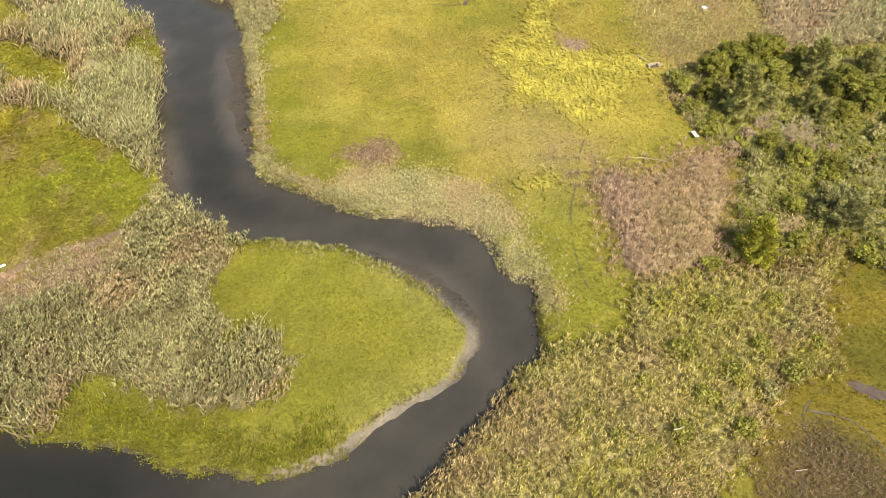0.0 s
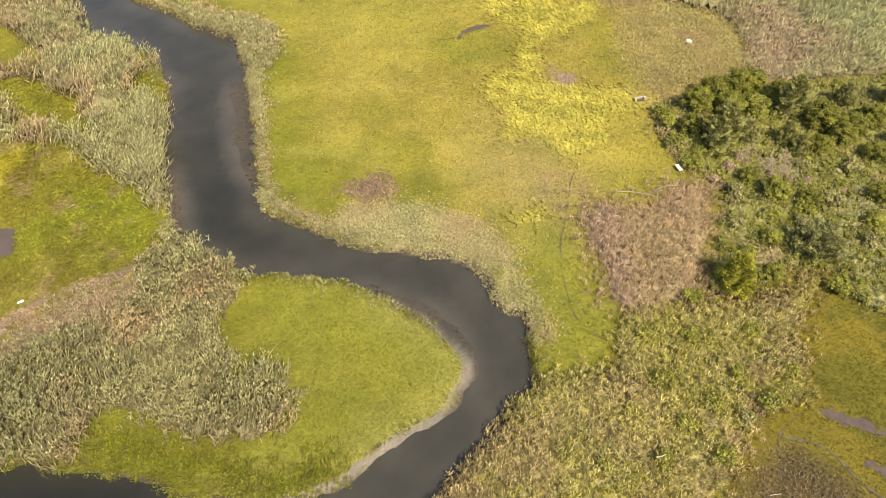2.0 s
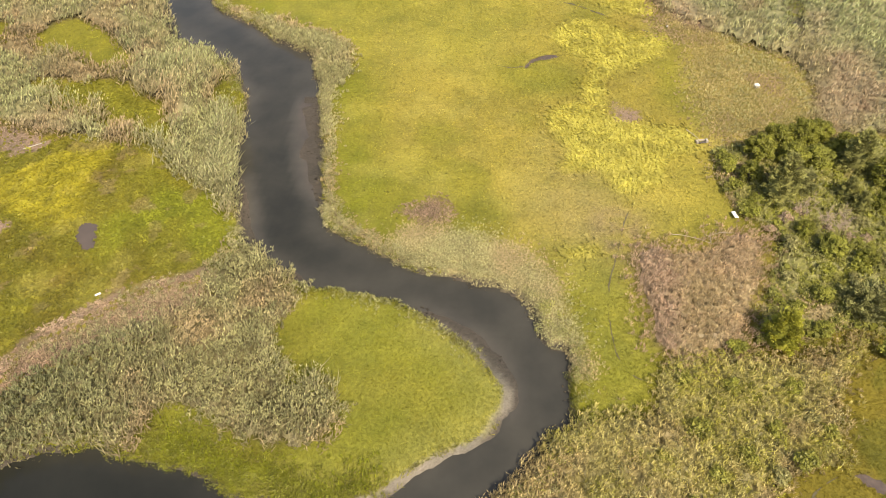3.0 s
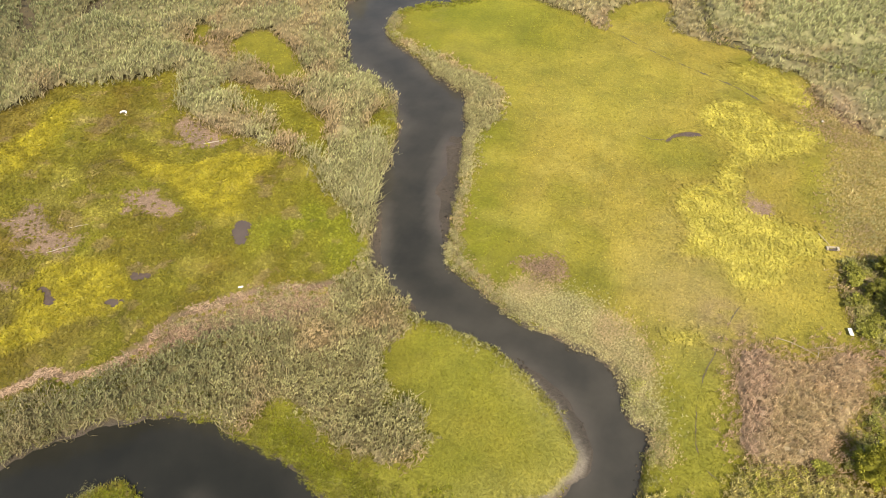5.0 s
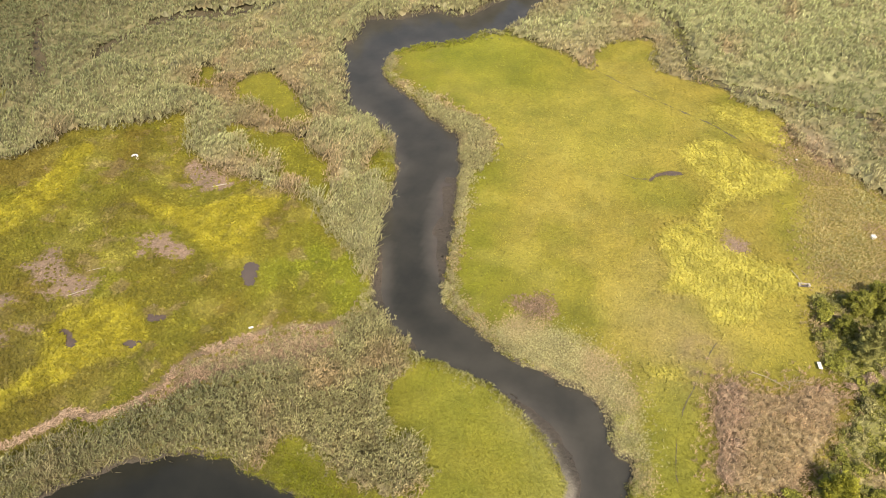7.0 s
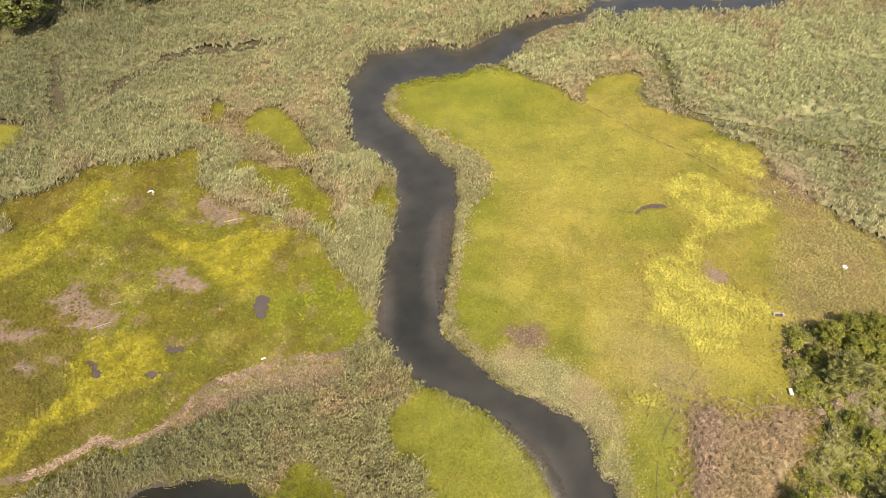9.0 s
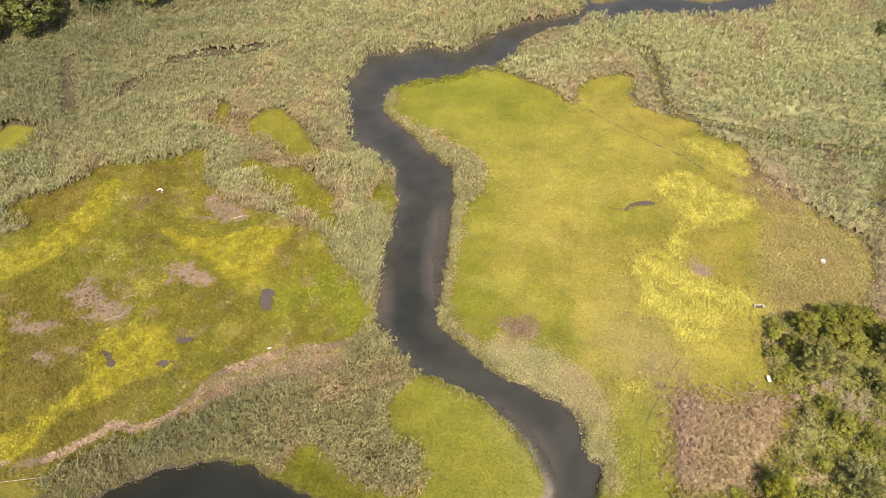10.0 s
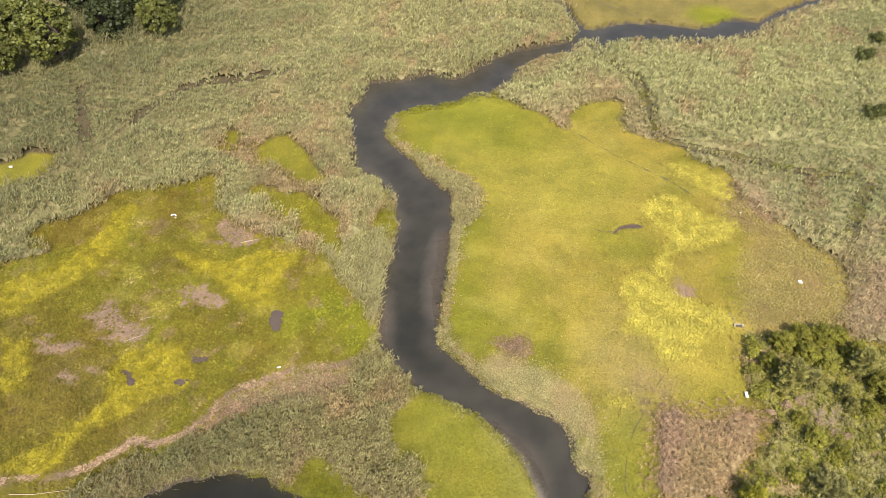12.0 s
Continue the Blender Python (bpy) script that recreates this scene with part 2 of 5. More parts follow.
BEDS = {
    "west": [(-240, 30), (-150, 34), (-126, 48), (-118, 56.4), (-111.3, 62.2), (-112, 64.7), (-118, 65), (-119, 68), (-112.8, 75), (-110.4, 80), (-108.6, 84.7), (-98.9, 90), (-94.6, 93), (-93, 96.9), (-89, 96.5), (-86.3, 90.9), (-81.4, 85.3), (-75.2, 83.4), (-67.4, 82.2), (-59, 81.7), (-51.7, 79.3), (-46.5, 75.2), (-41, 71.4), (-36.3, 67.6), (-34, 90), (-50, 112), (-66, 132), (-66, 143), (-58, 149), (-46, 155), (-39, 166), (-30, 178), (-20, 188), (-26, 204), (-34, 215), (-50, 240), (-52, 262), (-240, 262)],
    "neck": [(-72, 12), (-67, 22), (-61.4, 28.4), (-56.1, 32.7), (-52.9, 35.4), (-50.4, 40.6), (-46.3, 43.9), (-39.7, 47.5), (-36.5, 51), (-35.9, 58.8), (-33, 62), (-24, 54.8), (-23.7, 51.8), (-25.5, 48.3), (-24.2, 44.1), (-21.7, 42.3), (-18.4, 41.8), (-16.5, 40), (-15.8, 37.1), (-17.7, 34.9), (-21.5, 33.8), (-24.7, 34.2), (-29, 36.5), (-32.8, 37.4), (-35.5, 36.5), (-37.5, 29), (-45, 26.5), (-53, 21), (-66, 6)],
    "north_east": [(-39, 155), (-27.1, 147.5), (-22.3, 146.4), (-15.2, 141.5), (-14.9, 147.4), (-13.2, 153.4), (-6.5, 158), (-3.2, 156.6), (-2.9, 149.9), (0, 145.6), (5.9, 143.8), (12.9, 143.1), (17.4, 139.1), (25.4, 136), (27.5, 129), (41.7, 117.2), (48.2, 112.4), (50.1, 104.8), (49.5, 92.7), (70, 94), (106, 92), (106, 262), (72, 262), (40, 226), (22, 205), (-12, 196), (-28, 178)],
    "east_mixed": [(26.9, 132), (26.4, 120.7), (31.4, 115.7), (29.6, 104.5), (31.3, 92.4), (34.5, 89), (49.5, 92.7), (50, 105), (48, 112.4), (41.7, 117.2)],
    "tan": [(18.6, 66.2), (27, 67), (30.5, 70.2), (35.4, 70), (34.7, 64.8), (31.7, 56.4), (29.5, 50.6), (26.3, 49.8), (22.3, 47.6), (21.4, 49), (18.8, 51.6), (18.8, 56.6), (17.5, 61.2)],
    "south_east": [(9.5, 41), (12.2, 41.6), (15, 42.3), (17.3, 42.2), (18.5, 45.7), (21.6, 49.5), (30.3, 50.9), (36.7, 51), (44.5, 54.8), (43.3, 51.5), (38.7, 44), (37.4, 37.4), (34.5, 36.8), (31.3, 35), (29.2, 31.6), (26.2, 28.4), (23.4, 25.3), (21, 8), (-12, 4), (-22, 14), (-12, 21), (-5, 27), (1, 34), (5.5, 40)],
    "grove": [(30.8, 83.7), (34, 89), (60, 93), (78, 92), (78, 46), (56, 46), (47, 50), (44.5, 55), (30.8, 51.6), (32.4, 57.5), (35.4, 66), (36, 71.5), (32.4, 73.8)],
    "dry_edge": [(-58, 33.2), (-57.2, 34.8), (-56.2, 38), (-55.5, 42), (-54.3, 45.2), (-51.2, 47.2), (-48.6, 50.6), (-45, 53.6), (-42, 55.4), (-39, 55.6), (-36, 57.6), (-34.8, 52), (-39, 46.5), (-46, 43), (-51, 40), (-54.6, 35.6), (-57, 32.8)],
    "dry_spot": [(-14, 70.6), (-11.4, 72.6), (-9, 74.2), (-6.8, 72), (-6.6, 70), (-9.6, 68.4)],
    "dry_corner": [(27, 27), (30, 31), (33, 33), (36, 31.5), (39, 28), (38, 22), (26, 22)],
    "east_bank": [(-48, 121), (-39, 117.3), (-30, 113), (-26.1, 105.5), (-29.7, 99), (-40, 108)],
    "lower_bank": [(-15, 63), (-13.5, 66), (-11, 68.8), (-3.3, 67.5), (3.3, 65.5), (7.6, 61), (9.5, 55), (11.2, 50), (12, 46), (6.4, 46), (3, 53), (-3, 56.6), (-12, 60)],
}
REEDS = {k: distance(smooth(v, True, 4)) for k, v in BEDS.items()}
CLEARINGS = [
    [(-85.7, 106.8), (-87.3, 112.4), (-83, 116.3), (-76.6, 113.4), (-70.6, 109.3), (-65, 102.2), (-68.2, 100), (-75.8, 103)],
    [(-80.3, 96), (-72.8, 97.4), (-65, 96.8), (-57.6, 93), (-53, 87.9), (-50.7, 81.4), (-57.6, 84.5), (-63.2, 87.4), (-68, 88.7), (-74, 91.7)],
    [(-98.2, 112.7), (-94, 114), (-92, 109), (-95, 108.2)],
    [(-48, 97), (-45, 99), (-41.5, 95), (-40, 88), (-43.8, 87.4), (-46.6, 92)],
    [(-150, 80), (-143.4, 84), (-140, 89.2), (-134.6, 92), (-131, 88), (-134, 80.7), (-140, 75)],
]
CLEAR = np.max([distance(smooth(c, True, 4)) for c in CLEARINGS], axis=0) + 4.0 * (wobble(mx_, my_, 3.5, 58) - 0.5)
# eastern two are ditches; western two are shaded steps between reed mounds
REED_GAPS = [
    [(-13, 181), (-0.5, 169), (3.8, 156.2), (8.8, 145.2), (24.6, 143.8), (42.8, 142.2), (54, 144)],
    [(56, 142), (53.4, 131.6), (51.4, 121.4)],
    [(-148, 121), (-144, 113.5), (-131, 100)],
    [(-98.3, 145), (-107, 137.4), (-119, 130.4), (-124.3, 114), (-123.3, 110.4)],
]
REED_GAP = np.min([distance(smooth(d, False, 4), False) for d in REED_GAPS], axis=0)
TRACKS = [
    [(-15.5, 143), (-2.7, 136), (6.2, 132), (14.5, 128), (26.4, 119.7)],
    [(19, 75), (17.4, 71.9), (15.9, 65.5), (14.5, 59.7), (14.2, 54.4), (14.6, 50.2), (15.9, 47), (17.8, 45.8)],
    [(37, 37), (33, 34), (32, 30), (30, 26)],
    [(-3, 108.2), (0.5, 107.2), (3.4, 108.0)],
    [(33, 34), (37, 32.5), (39, 29), (42, 26)],
]
FAR_RUTS = [[(-26, 218), (-17, 213), (-10, 209), (-4, 205.6)], [(-24, 221), (-14, 214.5), (-6, 209.4), (0, 206.6)]]
TRACK = np.min([distance(smooth(d, False, 4), False) for d in TRACKS], axis=0)
WEST_YELLOWS = [
    [(-114.5, 52.6), (-108.4, 58.8), (-106, 68.5), (-105.4, 80.5), (-102, 82.6), (-98.4, 73), (-98.2, 66), (-99, 59), (-103.6, 50.5), (-107.6, 45)],
    [(-85.5, 72.6), (-79.8, 68.3), (-73.2, 68.8), (-62.5, 64.2), (-57, 66), (-59.8, 73.2), (-60, 80), (-66, 79.9), (-73.6, 73.8), (-79.9, 72.6)],
    [(-83.6, 19.6), (-81.2, 24.8), (-78, 31), (-75.8, 37.3), (-79, 41.4), (-78.3, 47), (-72.9, 50.3), (-67, 50.9), (-63, 43), (-69.8, 35.7), (-74.2, 30.6), (-73.4, 25.2), (-78.6, 19.2)],
    [(-104, 41.3), (-99.8, 42.7), (-93.9, 39), (-92.2, 34.3), (-95.3, 32)],
]
EAST_YELLOWS = [
    [(6.5, 93.5), (12, 98.7), (18.2, 94.2), (28, 92.8), (29.4, 87.4), (25.5, 84), (23, 78.3), (17, 76.3), (14.4, 80.9), (9, 80.6), (9.5, 85)],
    [(7.6, 121.6), (15, 124), (22.8, 120.5), (27.6, 120), (27.9, 114.5), (21.3, 108.7), (17, 104.7), (15.7, 96.6), (11.8, 100.3), (14, 110), (8.7, 113.9)],
    [(9, 66), (12.6, 67.4), (13.6, 65.8), (11.4, 63.8), (8.8, 64.4)],
    [(10.3, 135.1), (17.7, 137.5), (26.8, 131.3), (26, 125.8), (18.5, 128.6)],
]
YELLOW = np.max([distance(smooth(c, True, 4)) for c in WEST_YELLOWS + EAST_YELLOWS], axis=0)
BARES = [
    [(-91.4, 53), (-88.5, 57.2), (-85, 54.6), (-78.5, 52.8), (-78.5, 49.2), (-82.2, 47.2), (-86, 48.8)],
    [(-77.5, 60.8), (-76.4, 65.2), (-71, 65.3), (-67.7, 64), (-71.9, 60.3)],
    [(-98.2, 43.3), (-95.6, 45.6), (-90.4, 45.9), (-88, 43), (-94.3, 41)],
    [(-86.6, 38.2), (-82.4, 40.9), (-80.7, 39.5), (-84.3, 37)],
    [(16.7, 97.4), (20, 97.2), (19.8, 94.4), (17.6, 94.8)],
    [(29.8, 132.3), (36.1, 129.1), (37.2, 122.9), (32.3, 122.1), (29.6, 127)],
    [(53.5, 125.1), (58.3, 126.6), (57.7, 118.9), (54.1, 119.2)],
    [(50.5, 97), (62, 97), (63, 112), (54.5, 114)],
    [(-81, 84), (-72, 84), (-69, 80.5), (-74, 77), (-80, 79)],
]
BARE = np.max([distance(smooth(c, True, 4)) for c in BARES], axis=0)
PONDS = [
    [(-57.7, 64.3), (-55.3, 65), (-53.8, 63.3), (-53.3, 60), (-55.2, 59.8)],
    [(-77.2, 43), (-75.4, 43.4), (-72.3, 41), (-73.7, 40)],
    [(-66.4, 44), (-63.6, 45.2), (-64, 43)],
    [(-65.8, 50), (-63, 50.6), (-63, 49), (-65.4, 48.6)],
    [(2.8, 107.2), (4.2, 110.8), (8, 112.2), (10.6, 110.4), (8.2, 110.7), (5.3, 109.7)],
    [(37.4, 37.2), (41.3, 36), (46, 33.8), (52, 32), (52, 30.6), (45.6, 32.2), (40.9, 34.6), (38.6, 35.8)],
    [(40.5, 31.3), (43, 30.4), (46, 29), (45, 28.2), (41, 30)],
]
POND_FIELDS = [distance(smooth(c, True, 5)) for c in PONDS]
POND = np.max(POND_FIELDS, axis=0) - 0.38 + 1.3 * (wobble(mx_, my_, 1.3, 59) - 0.5)
WRACK_LINE = [(-84, 17), (-78, 19.5), (-72, 22.5), (-67, 28.4), (-65.3, 31.2), (-62, 31.6), (-58.4, 34.6), (-56.6, 38.2), (-55.5, 42.5), (-54.6, 45.4), (-51.8, 47.4), (-49, 50.4), (-45.4, 53.6), (-42.5, 55.2), (-39.8, 56), (-37.4, 57.8)]
WRACK = distance(smooth(WRACK_LINE, False, 6), False)

MUDS = [
    [(-29, 96), (-34, 97), (-33.5, 88), (-31, 79), (-27, 73), (-24, 73), (-26, 82), (-28, 90)],
    [(-39.5, 76), (-37, 76), (-34, 68), (-30, 61), (-25, 58), (-29, 58.5), (-34, 63), (-38, 71)],
    [(-9, 54.6), (-4, 53), (1, 49.6), (3.4, 45), (3.2, 41), (1, 44), (-2, 49)],
    [(-61, 112), (-57, 112.5), (-50, 107), (-44.5, 100), (-43, 94), (-47, 100), (-54, 107)],
    [(-38, 25), (-32, 25), (-24, 22), (-22, 20), (-30, 19.5), (-38, 22.5)],
]
POINT_EDGE = distance(smooth(BANK_POINT[3:16], False, 6), False)
MUD = np.max([distance(smooth(c, True, 4)) for c in MUDS], axis=0)
WATER_Z = -0.60


def height(x, y):
    """The ground's height over the plan."""
    c = at(CREEK, x, y)
    h = 0.10 + 0.16 * (wobble(x, y, 9.0, 11) - 0.5) + 0.10 * (wobble(x, y, 2.2, 12) - 0.5)
    bed = -0.74 - 0.16 * np.clip(c - 0.7, 0, 20) - 0.22 * (wobble(x, y, 4.0, 13) - 0.5)
    bed += np.clip((at(MUD, x, y) + 2.0) / 2.5, 0, 1) * (0.16 + 0.12 * np.clip(c, 0, 3))
    k = np.clip((c + 0.15) / 0.6, 0, 1)
    h = h * (1 - k) + np.maximum(bed, -2.2) * k
    h -= 0.5 * np.clip((at(POND, x, y) + 0.35) / 0.7, 0, 1)
    h -= 0.35 * np.clip(1 - at(REED_GAP, x, y) / 0.9, 0, 1) 
    return h


def mesh_object(name, verts, quads, mat, tint=None, floats=None, smooth_faces=False):
    """One mesh from arrays of corners and of three- or four-sided faces."""
    sides = np.shape(quads)[1]
    me = bpy.data.meshes.new(name)
    n, f = len(verts), len(quads)
    me.vertices.add(n)
    me.vertices.foreach_set("co", np.asarray(verts, np.float32).ravel())
    me.loops.add(sides * f)
    me.loops.foreach_set("vertex_index", np.asarray(quads, np.int32).ravel())
    me.polygons.add(f)
    me.polygons.foreach_set("loop_start", np.arange(0, sides * f, sides, dtype=np.int32))
    if smooth_faces:
        me.polygons.foreach_set("use_smooth", np.ones(f, bool))
    if tint is not None:
        a = me.attributes.new("tint", "FLOAT_COLOR", "POINT")
        a.data.foreach_set("color", np.hstack([tint, np.ones((n, 1))]).astype(np.float32).ravel())
    for key, v in (floats or {}).items():
        a = me.attributes.new(key, "FLOAT", "POINT")
        a.data.foreach_set("value", np.asarray(v, np.float32))
    me.update(calc_edges=True)
    me.validate()
    me.materials.append(mat)
    return new(name, me)


def blend(a, b, k):
    k = np.clip(k, 0, 1)[:, None]
    return a * (1 - k) + np.asarray(b) * k


SOIL = np.array((0.095, 0.076, 0.044))
GREEN = np.array((0.154, 0.158, 0.013))
OLIVE = np.array((0.122, 0.094, 0.014))
GOLD = np.array((0.268, 0.220, 0.040))
BRIGHT = np.array((0.388, 0.338, 0.084))
TAN = np.array((0.47, 0.350, 0.195))
BROWN = np.array((0.33, 0.220, 0.140))
SAGE = np.array((0.374, 0.345, 0.164))
PALE = np.array((0.430, 0.408, 0.184))
MOSS = np.array((0.260, 0.250, 0.045))


THIN = ("dry_corner", "east_mixed")


def covered(x, y):
    """How far inside a dense reed bed."""
    inside = np.max([at(f, x, y) for k, f in REEDS.items() if k not in THIN], axis=0)
    return np.minimum(inside, -at(CLEAR, x, y))


def yellow_edge(x, y):
    """Metres inside a yellow patch, with its ragged outline."""
    return at(YELLOW, x, y) + np.where(x > -30, 2.4, 4.0) * (wobble(x, y, 3.4, 25) - 0.5)


def meadow_tint(x, y):
    """The colour of the low grass over the plan."""
    n = len(x)
    bank = at(CREEK, x, y)
    east = np.clip((x + 30 + (y - 60) * 0.30) / 10, 0, 1)
    west = 1 - east
    point = np.clip((62 - y - 0.5 * np.abs(x + 10)) / 3, 0, 1) * (x > -40) * (x < 8) * (y > 24)
    corner = np.clip((58 - y) / 6, 0, 1) * (x > 26)
    c = blend(np.tile(OLIVE, (n, 1)), GOLD, east * np.clip(0.62 + 0.6 * wobble(x, y, 22, 21), 0, 1))
    c = blend(c, GREEN, np.clip((bank + 13) / 8, 0, 0.85) * (0.3 + wobble(x, y, 6, 22)))
    c = blend(c, GREEN * 0.95, 0.95 * (x < -30) * np.clip(1.6 - np.hypot((x + 47) / 9, (y - 67) / 10), 0, 1))
    c = blend(c, GREEN, np.clip((wobble(x, y, 13, 23) - 0.52) * 4, 0, 0.5))
    c = blend(c, np.where(y[:, None] > 62, (0.148, 0.130, 0.015), (0.120, 0.103, 0.012)), 0.85 * west * np.clip((wobble(x, y, 8, 18) - 0.42) * 6, 0, 1))
    c = blend(c, BROWN * 0.62, np.clip((wobble(x, y, 3.0, 24) - 0.64) * 16, 0, 0.35) * (0.15 + 0.85 * west))
    c = blend(c, GREEN * 0.75, np.clip((wobble(x, y, 6, 19) - 0.58) * 10, 0, 0.3) * west)
    c = blend(c, BRIGHT, 0.22 * np.clip((wobble(x, y, 5, 28) - 0.54) * 5, 0, 1))
    c = blend(c, (0.265, 0.212, 0.078), 0.75 * east * np.clip(1.5 - np.hypot((x - 13) / 9, (y - 76) / 13), 0, 1) * np.clip(0.3 + 1.2 * wobble(x, y, 4, 16), 0, 1))
    c = blend(c, (0.285, 0.250, 0.045), 0.6 * east * np.clip(1.6 - np.hypot((x + 14) / 22, (y - 122) / 15), 0, 1))
    c = blend(c, (0.205, 0.150, 0.085), 0.8 * np.clip(1.7 - np.hypot((x - 17) / 3.2, (y - 69.5) / 4.5), 0, 1) * np.clip(3.5 * wobble(x, y, 1.8, 15) - 1.1, 0, 1))
    c = blend(c, GOLD * 1.2, 0.7 * np.clip(1.5 - np.hypot((x - 24) / 8, (y - 80) / 10), 0, 1))
    c = blend(c, (0.225, 0.212, 0.034), 0.8 * np.clip(1.5 - np.hypot((x - 14.5) / 5, (y - 54) / 9), 0, 1))
    c = blend(c, GREEN * 1.15, 0.5 * np.clip(1.6 - np.hypot((x - 5) / 7, (y - 105) / 5), 0, 1))
    c = blend(c, GREEN * 1.12, 0.7 * np.clip(1.6 - np.hypot((x + 36) / 18, (y - 138) / 13), 0, 1))
    c = blend(c, (0.190, 0.190, 0.026), 0.85 * point * np.clip(1.3 - wobble(x, y, 9, 20), 0, 1))
    c = blend(c, (0.265, 0.245, 0.060), 0.75 * point * np.clip(1.2 - at(POINT_EDGE, x, y) / 4.5, 0, 1))
    c = blend(c, np.where(wobble(x, y, 7, 14)[:, None] > 0.5, (0.118, 0.104, 0.012), (0.150, 0.118, 0.014)), 0.9 * corner)
    c = blend(c, (0.158, 0.146, 0.016), np.clip(at(CLEAR, x, y) / 1.5 + 0.8, 0, 0.9))
    c = blend(c, (0.300, 0.242, 0.082), 0.8 * np.clip(at(REEDS["east_mixed"], x, y) / 5 + 0.5, 0, 1))
    c = blend(c, (0.115, 0.084, 0.040), 0.8 * np.clip(at(REEDS["dry_corner"], x, y) / 4 + 0.4, 0, 1))
    c = blend(c, (0.098, 0.078, 0.012), 0.6 * np.clip((50 - y) / 10, 0, 1) * np.clip((-58 - x) / 8, 0, 1))
    far = np.clip((y - 194) / 3, 0, 1)
    c = blend(c, (0.185, 0.150, 0.050), 0.9 * far)
    c = blend(c, GREEN * 1.2, far * np.clip(1.8 - np.hypot((x - 16) / 6, (y - 216) / 5), 0, 1))
    bright = BRIGHT * (1 - 0.20 * west)[:, None] * np.where(west[:, None] > 0.5, (0.86, 0.84, 0.30), (1, 1, 0.75))
    c = c * (1 + 0.14 * west * (1 - point))[:, None]
    k = (np.clip(yellow_edge(x, y) / 1.8 + 0.3, 0, 1) * (0.85 - 0.30 * west + (0.15 + 0.30 * west) * np.clip((wobble(x, y, 1.3, 29) - 0.33) * 4, 0, 1)))[:, None]
    return c * (1 - k) + bright * k


# ---------------------------------------------------------------- ground and water
def spaced(lo, a, b, hi, fine, step):
    core = np.concatenate([np.arange(lo, a, step), np.arange(a, b, fine), np.arange(b, hi + 0.01, step)])
    out = np.cumsum(step * 1.5 * 1.45 ** np.arange(18))
    return np.concatenate([lo - out[::-1], core, hi + out])


def build_ground():
    xs, ys = spaced(-228, -76, 48, 100, 0.64, 2.2), spaced(-10, 22, 150, 258, 0.64, 2.0)
    px, py = np.meshgrid(xs, ys)
    x, y = px.ravel(), py.ravel()
    z = height(x, y)
    outside = np.maximum(np.maximum(X0 + 6 - x, x - X1 + 6), np.maximum(Y0 + 6 - y, y - Y1 + 6))
    z = np.where(outside > 0, 0.1, z)
    w, h = len(xs), len(ys)
    i = (np.arange(h - 1)[:, None] * w + np.arange(w - 1)[None]).ravel()
    quads = np.stack([i, i + 1, i + w + 1, i + w], 1)
    c = meadow_tint(x, y)
    reed = covered(x, y)
    low = np.max([at(REEDS[k], x, y) for k in ("dry_edge", "dry_spot", "tan")], axis=0)
    c = blend(c, SOIL, np.clip((reed - 0.6) / 1.2, 0, 1))
    c = blend(c, (0.30, 0.255, 0.125), 0.9 * np.clip(at(REEDS["lower_bank"], x, y) / 1.5 + 0.5, 0, 1))
    litter = np.maximum(at(REEDS["south_east"], x, y), at(REEDS["grove"], x, y))
    c = blend(c, (0.125, 0.108, 0.058), np.clip(at(REEDS["north_east"], x, y) / 1.5, 0, 1))
    c = blend(c, (0.115, 0.095, 0.048), np.clip((litter - 0.6) / 1.5, 0, 1))
    low = low + 2.2 * (wobble(x, y, 4.0, 51) - 0.5)
    c = blend(c, (0.205, 0.150, 0.092), np.clip(low / 2.0 + 0.2, 0, 1) * np.clip(2.4 * wobble(x, y, 1.8, 27) - 0.2, 0.35, 1))
    c = blend(c, (0.245, 0.170, 0.126), np.clip((at(BARE, x, y) + 6.5 * (wobble(x, y, 2.0, 26) - 0.5)) / 0.9 - 0.1, 0, 0.95))
    c = blend(c, (0.19, 0.132, 0.092), np.clip(1.3 - at(WRACK, x, y) / (0.35 + 1.4 * wobble(x, y, 4.0, 75)), 0, 1) * np.clip(4.0 * wobble(x, y, 1.6, 74) - 1.2, 0, 1))
    c = blend(c, (0.085, 0.065, 0.045), np.clip((at(POND, x, y) + 0.25) / 0.4, 0, 1))
    bank = at(CREEK, x, y)
    c = blend(c, (0.070, 0.057, 0.046), np.clip((bank + 0.35) / 0.4, 0, 1))
    pale = np.clip((bank + 0.9) / 0.4, 0, 1) * np.clip(1.7 - at(POINT_EDGE, x, y) / 0.5, 0, 1) * np.clip(3.4 * wobble(x, y, 5, 17) - 0.9, 0, 1)
    c = blend(c, (0.190, 0.163, 0.134), pale)
    wet = np.clip((bank + 0.1) / 0.8, 0, 1)
    g = mesh_object("ground", np.stack([x, y, z], 1), quads, GROUND, c, {"wet": wet}, True)
    return tagged(g, "yellow-green salt marsh ground with muddy creek banks", "ground", kind="structure")


PAN_MUD = plain_material("wet_brown_mud", (0.06, 0.042, 0.030), (0.12, 0.084, 0.062), 1.5, 0.45, 0.02)


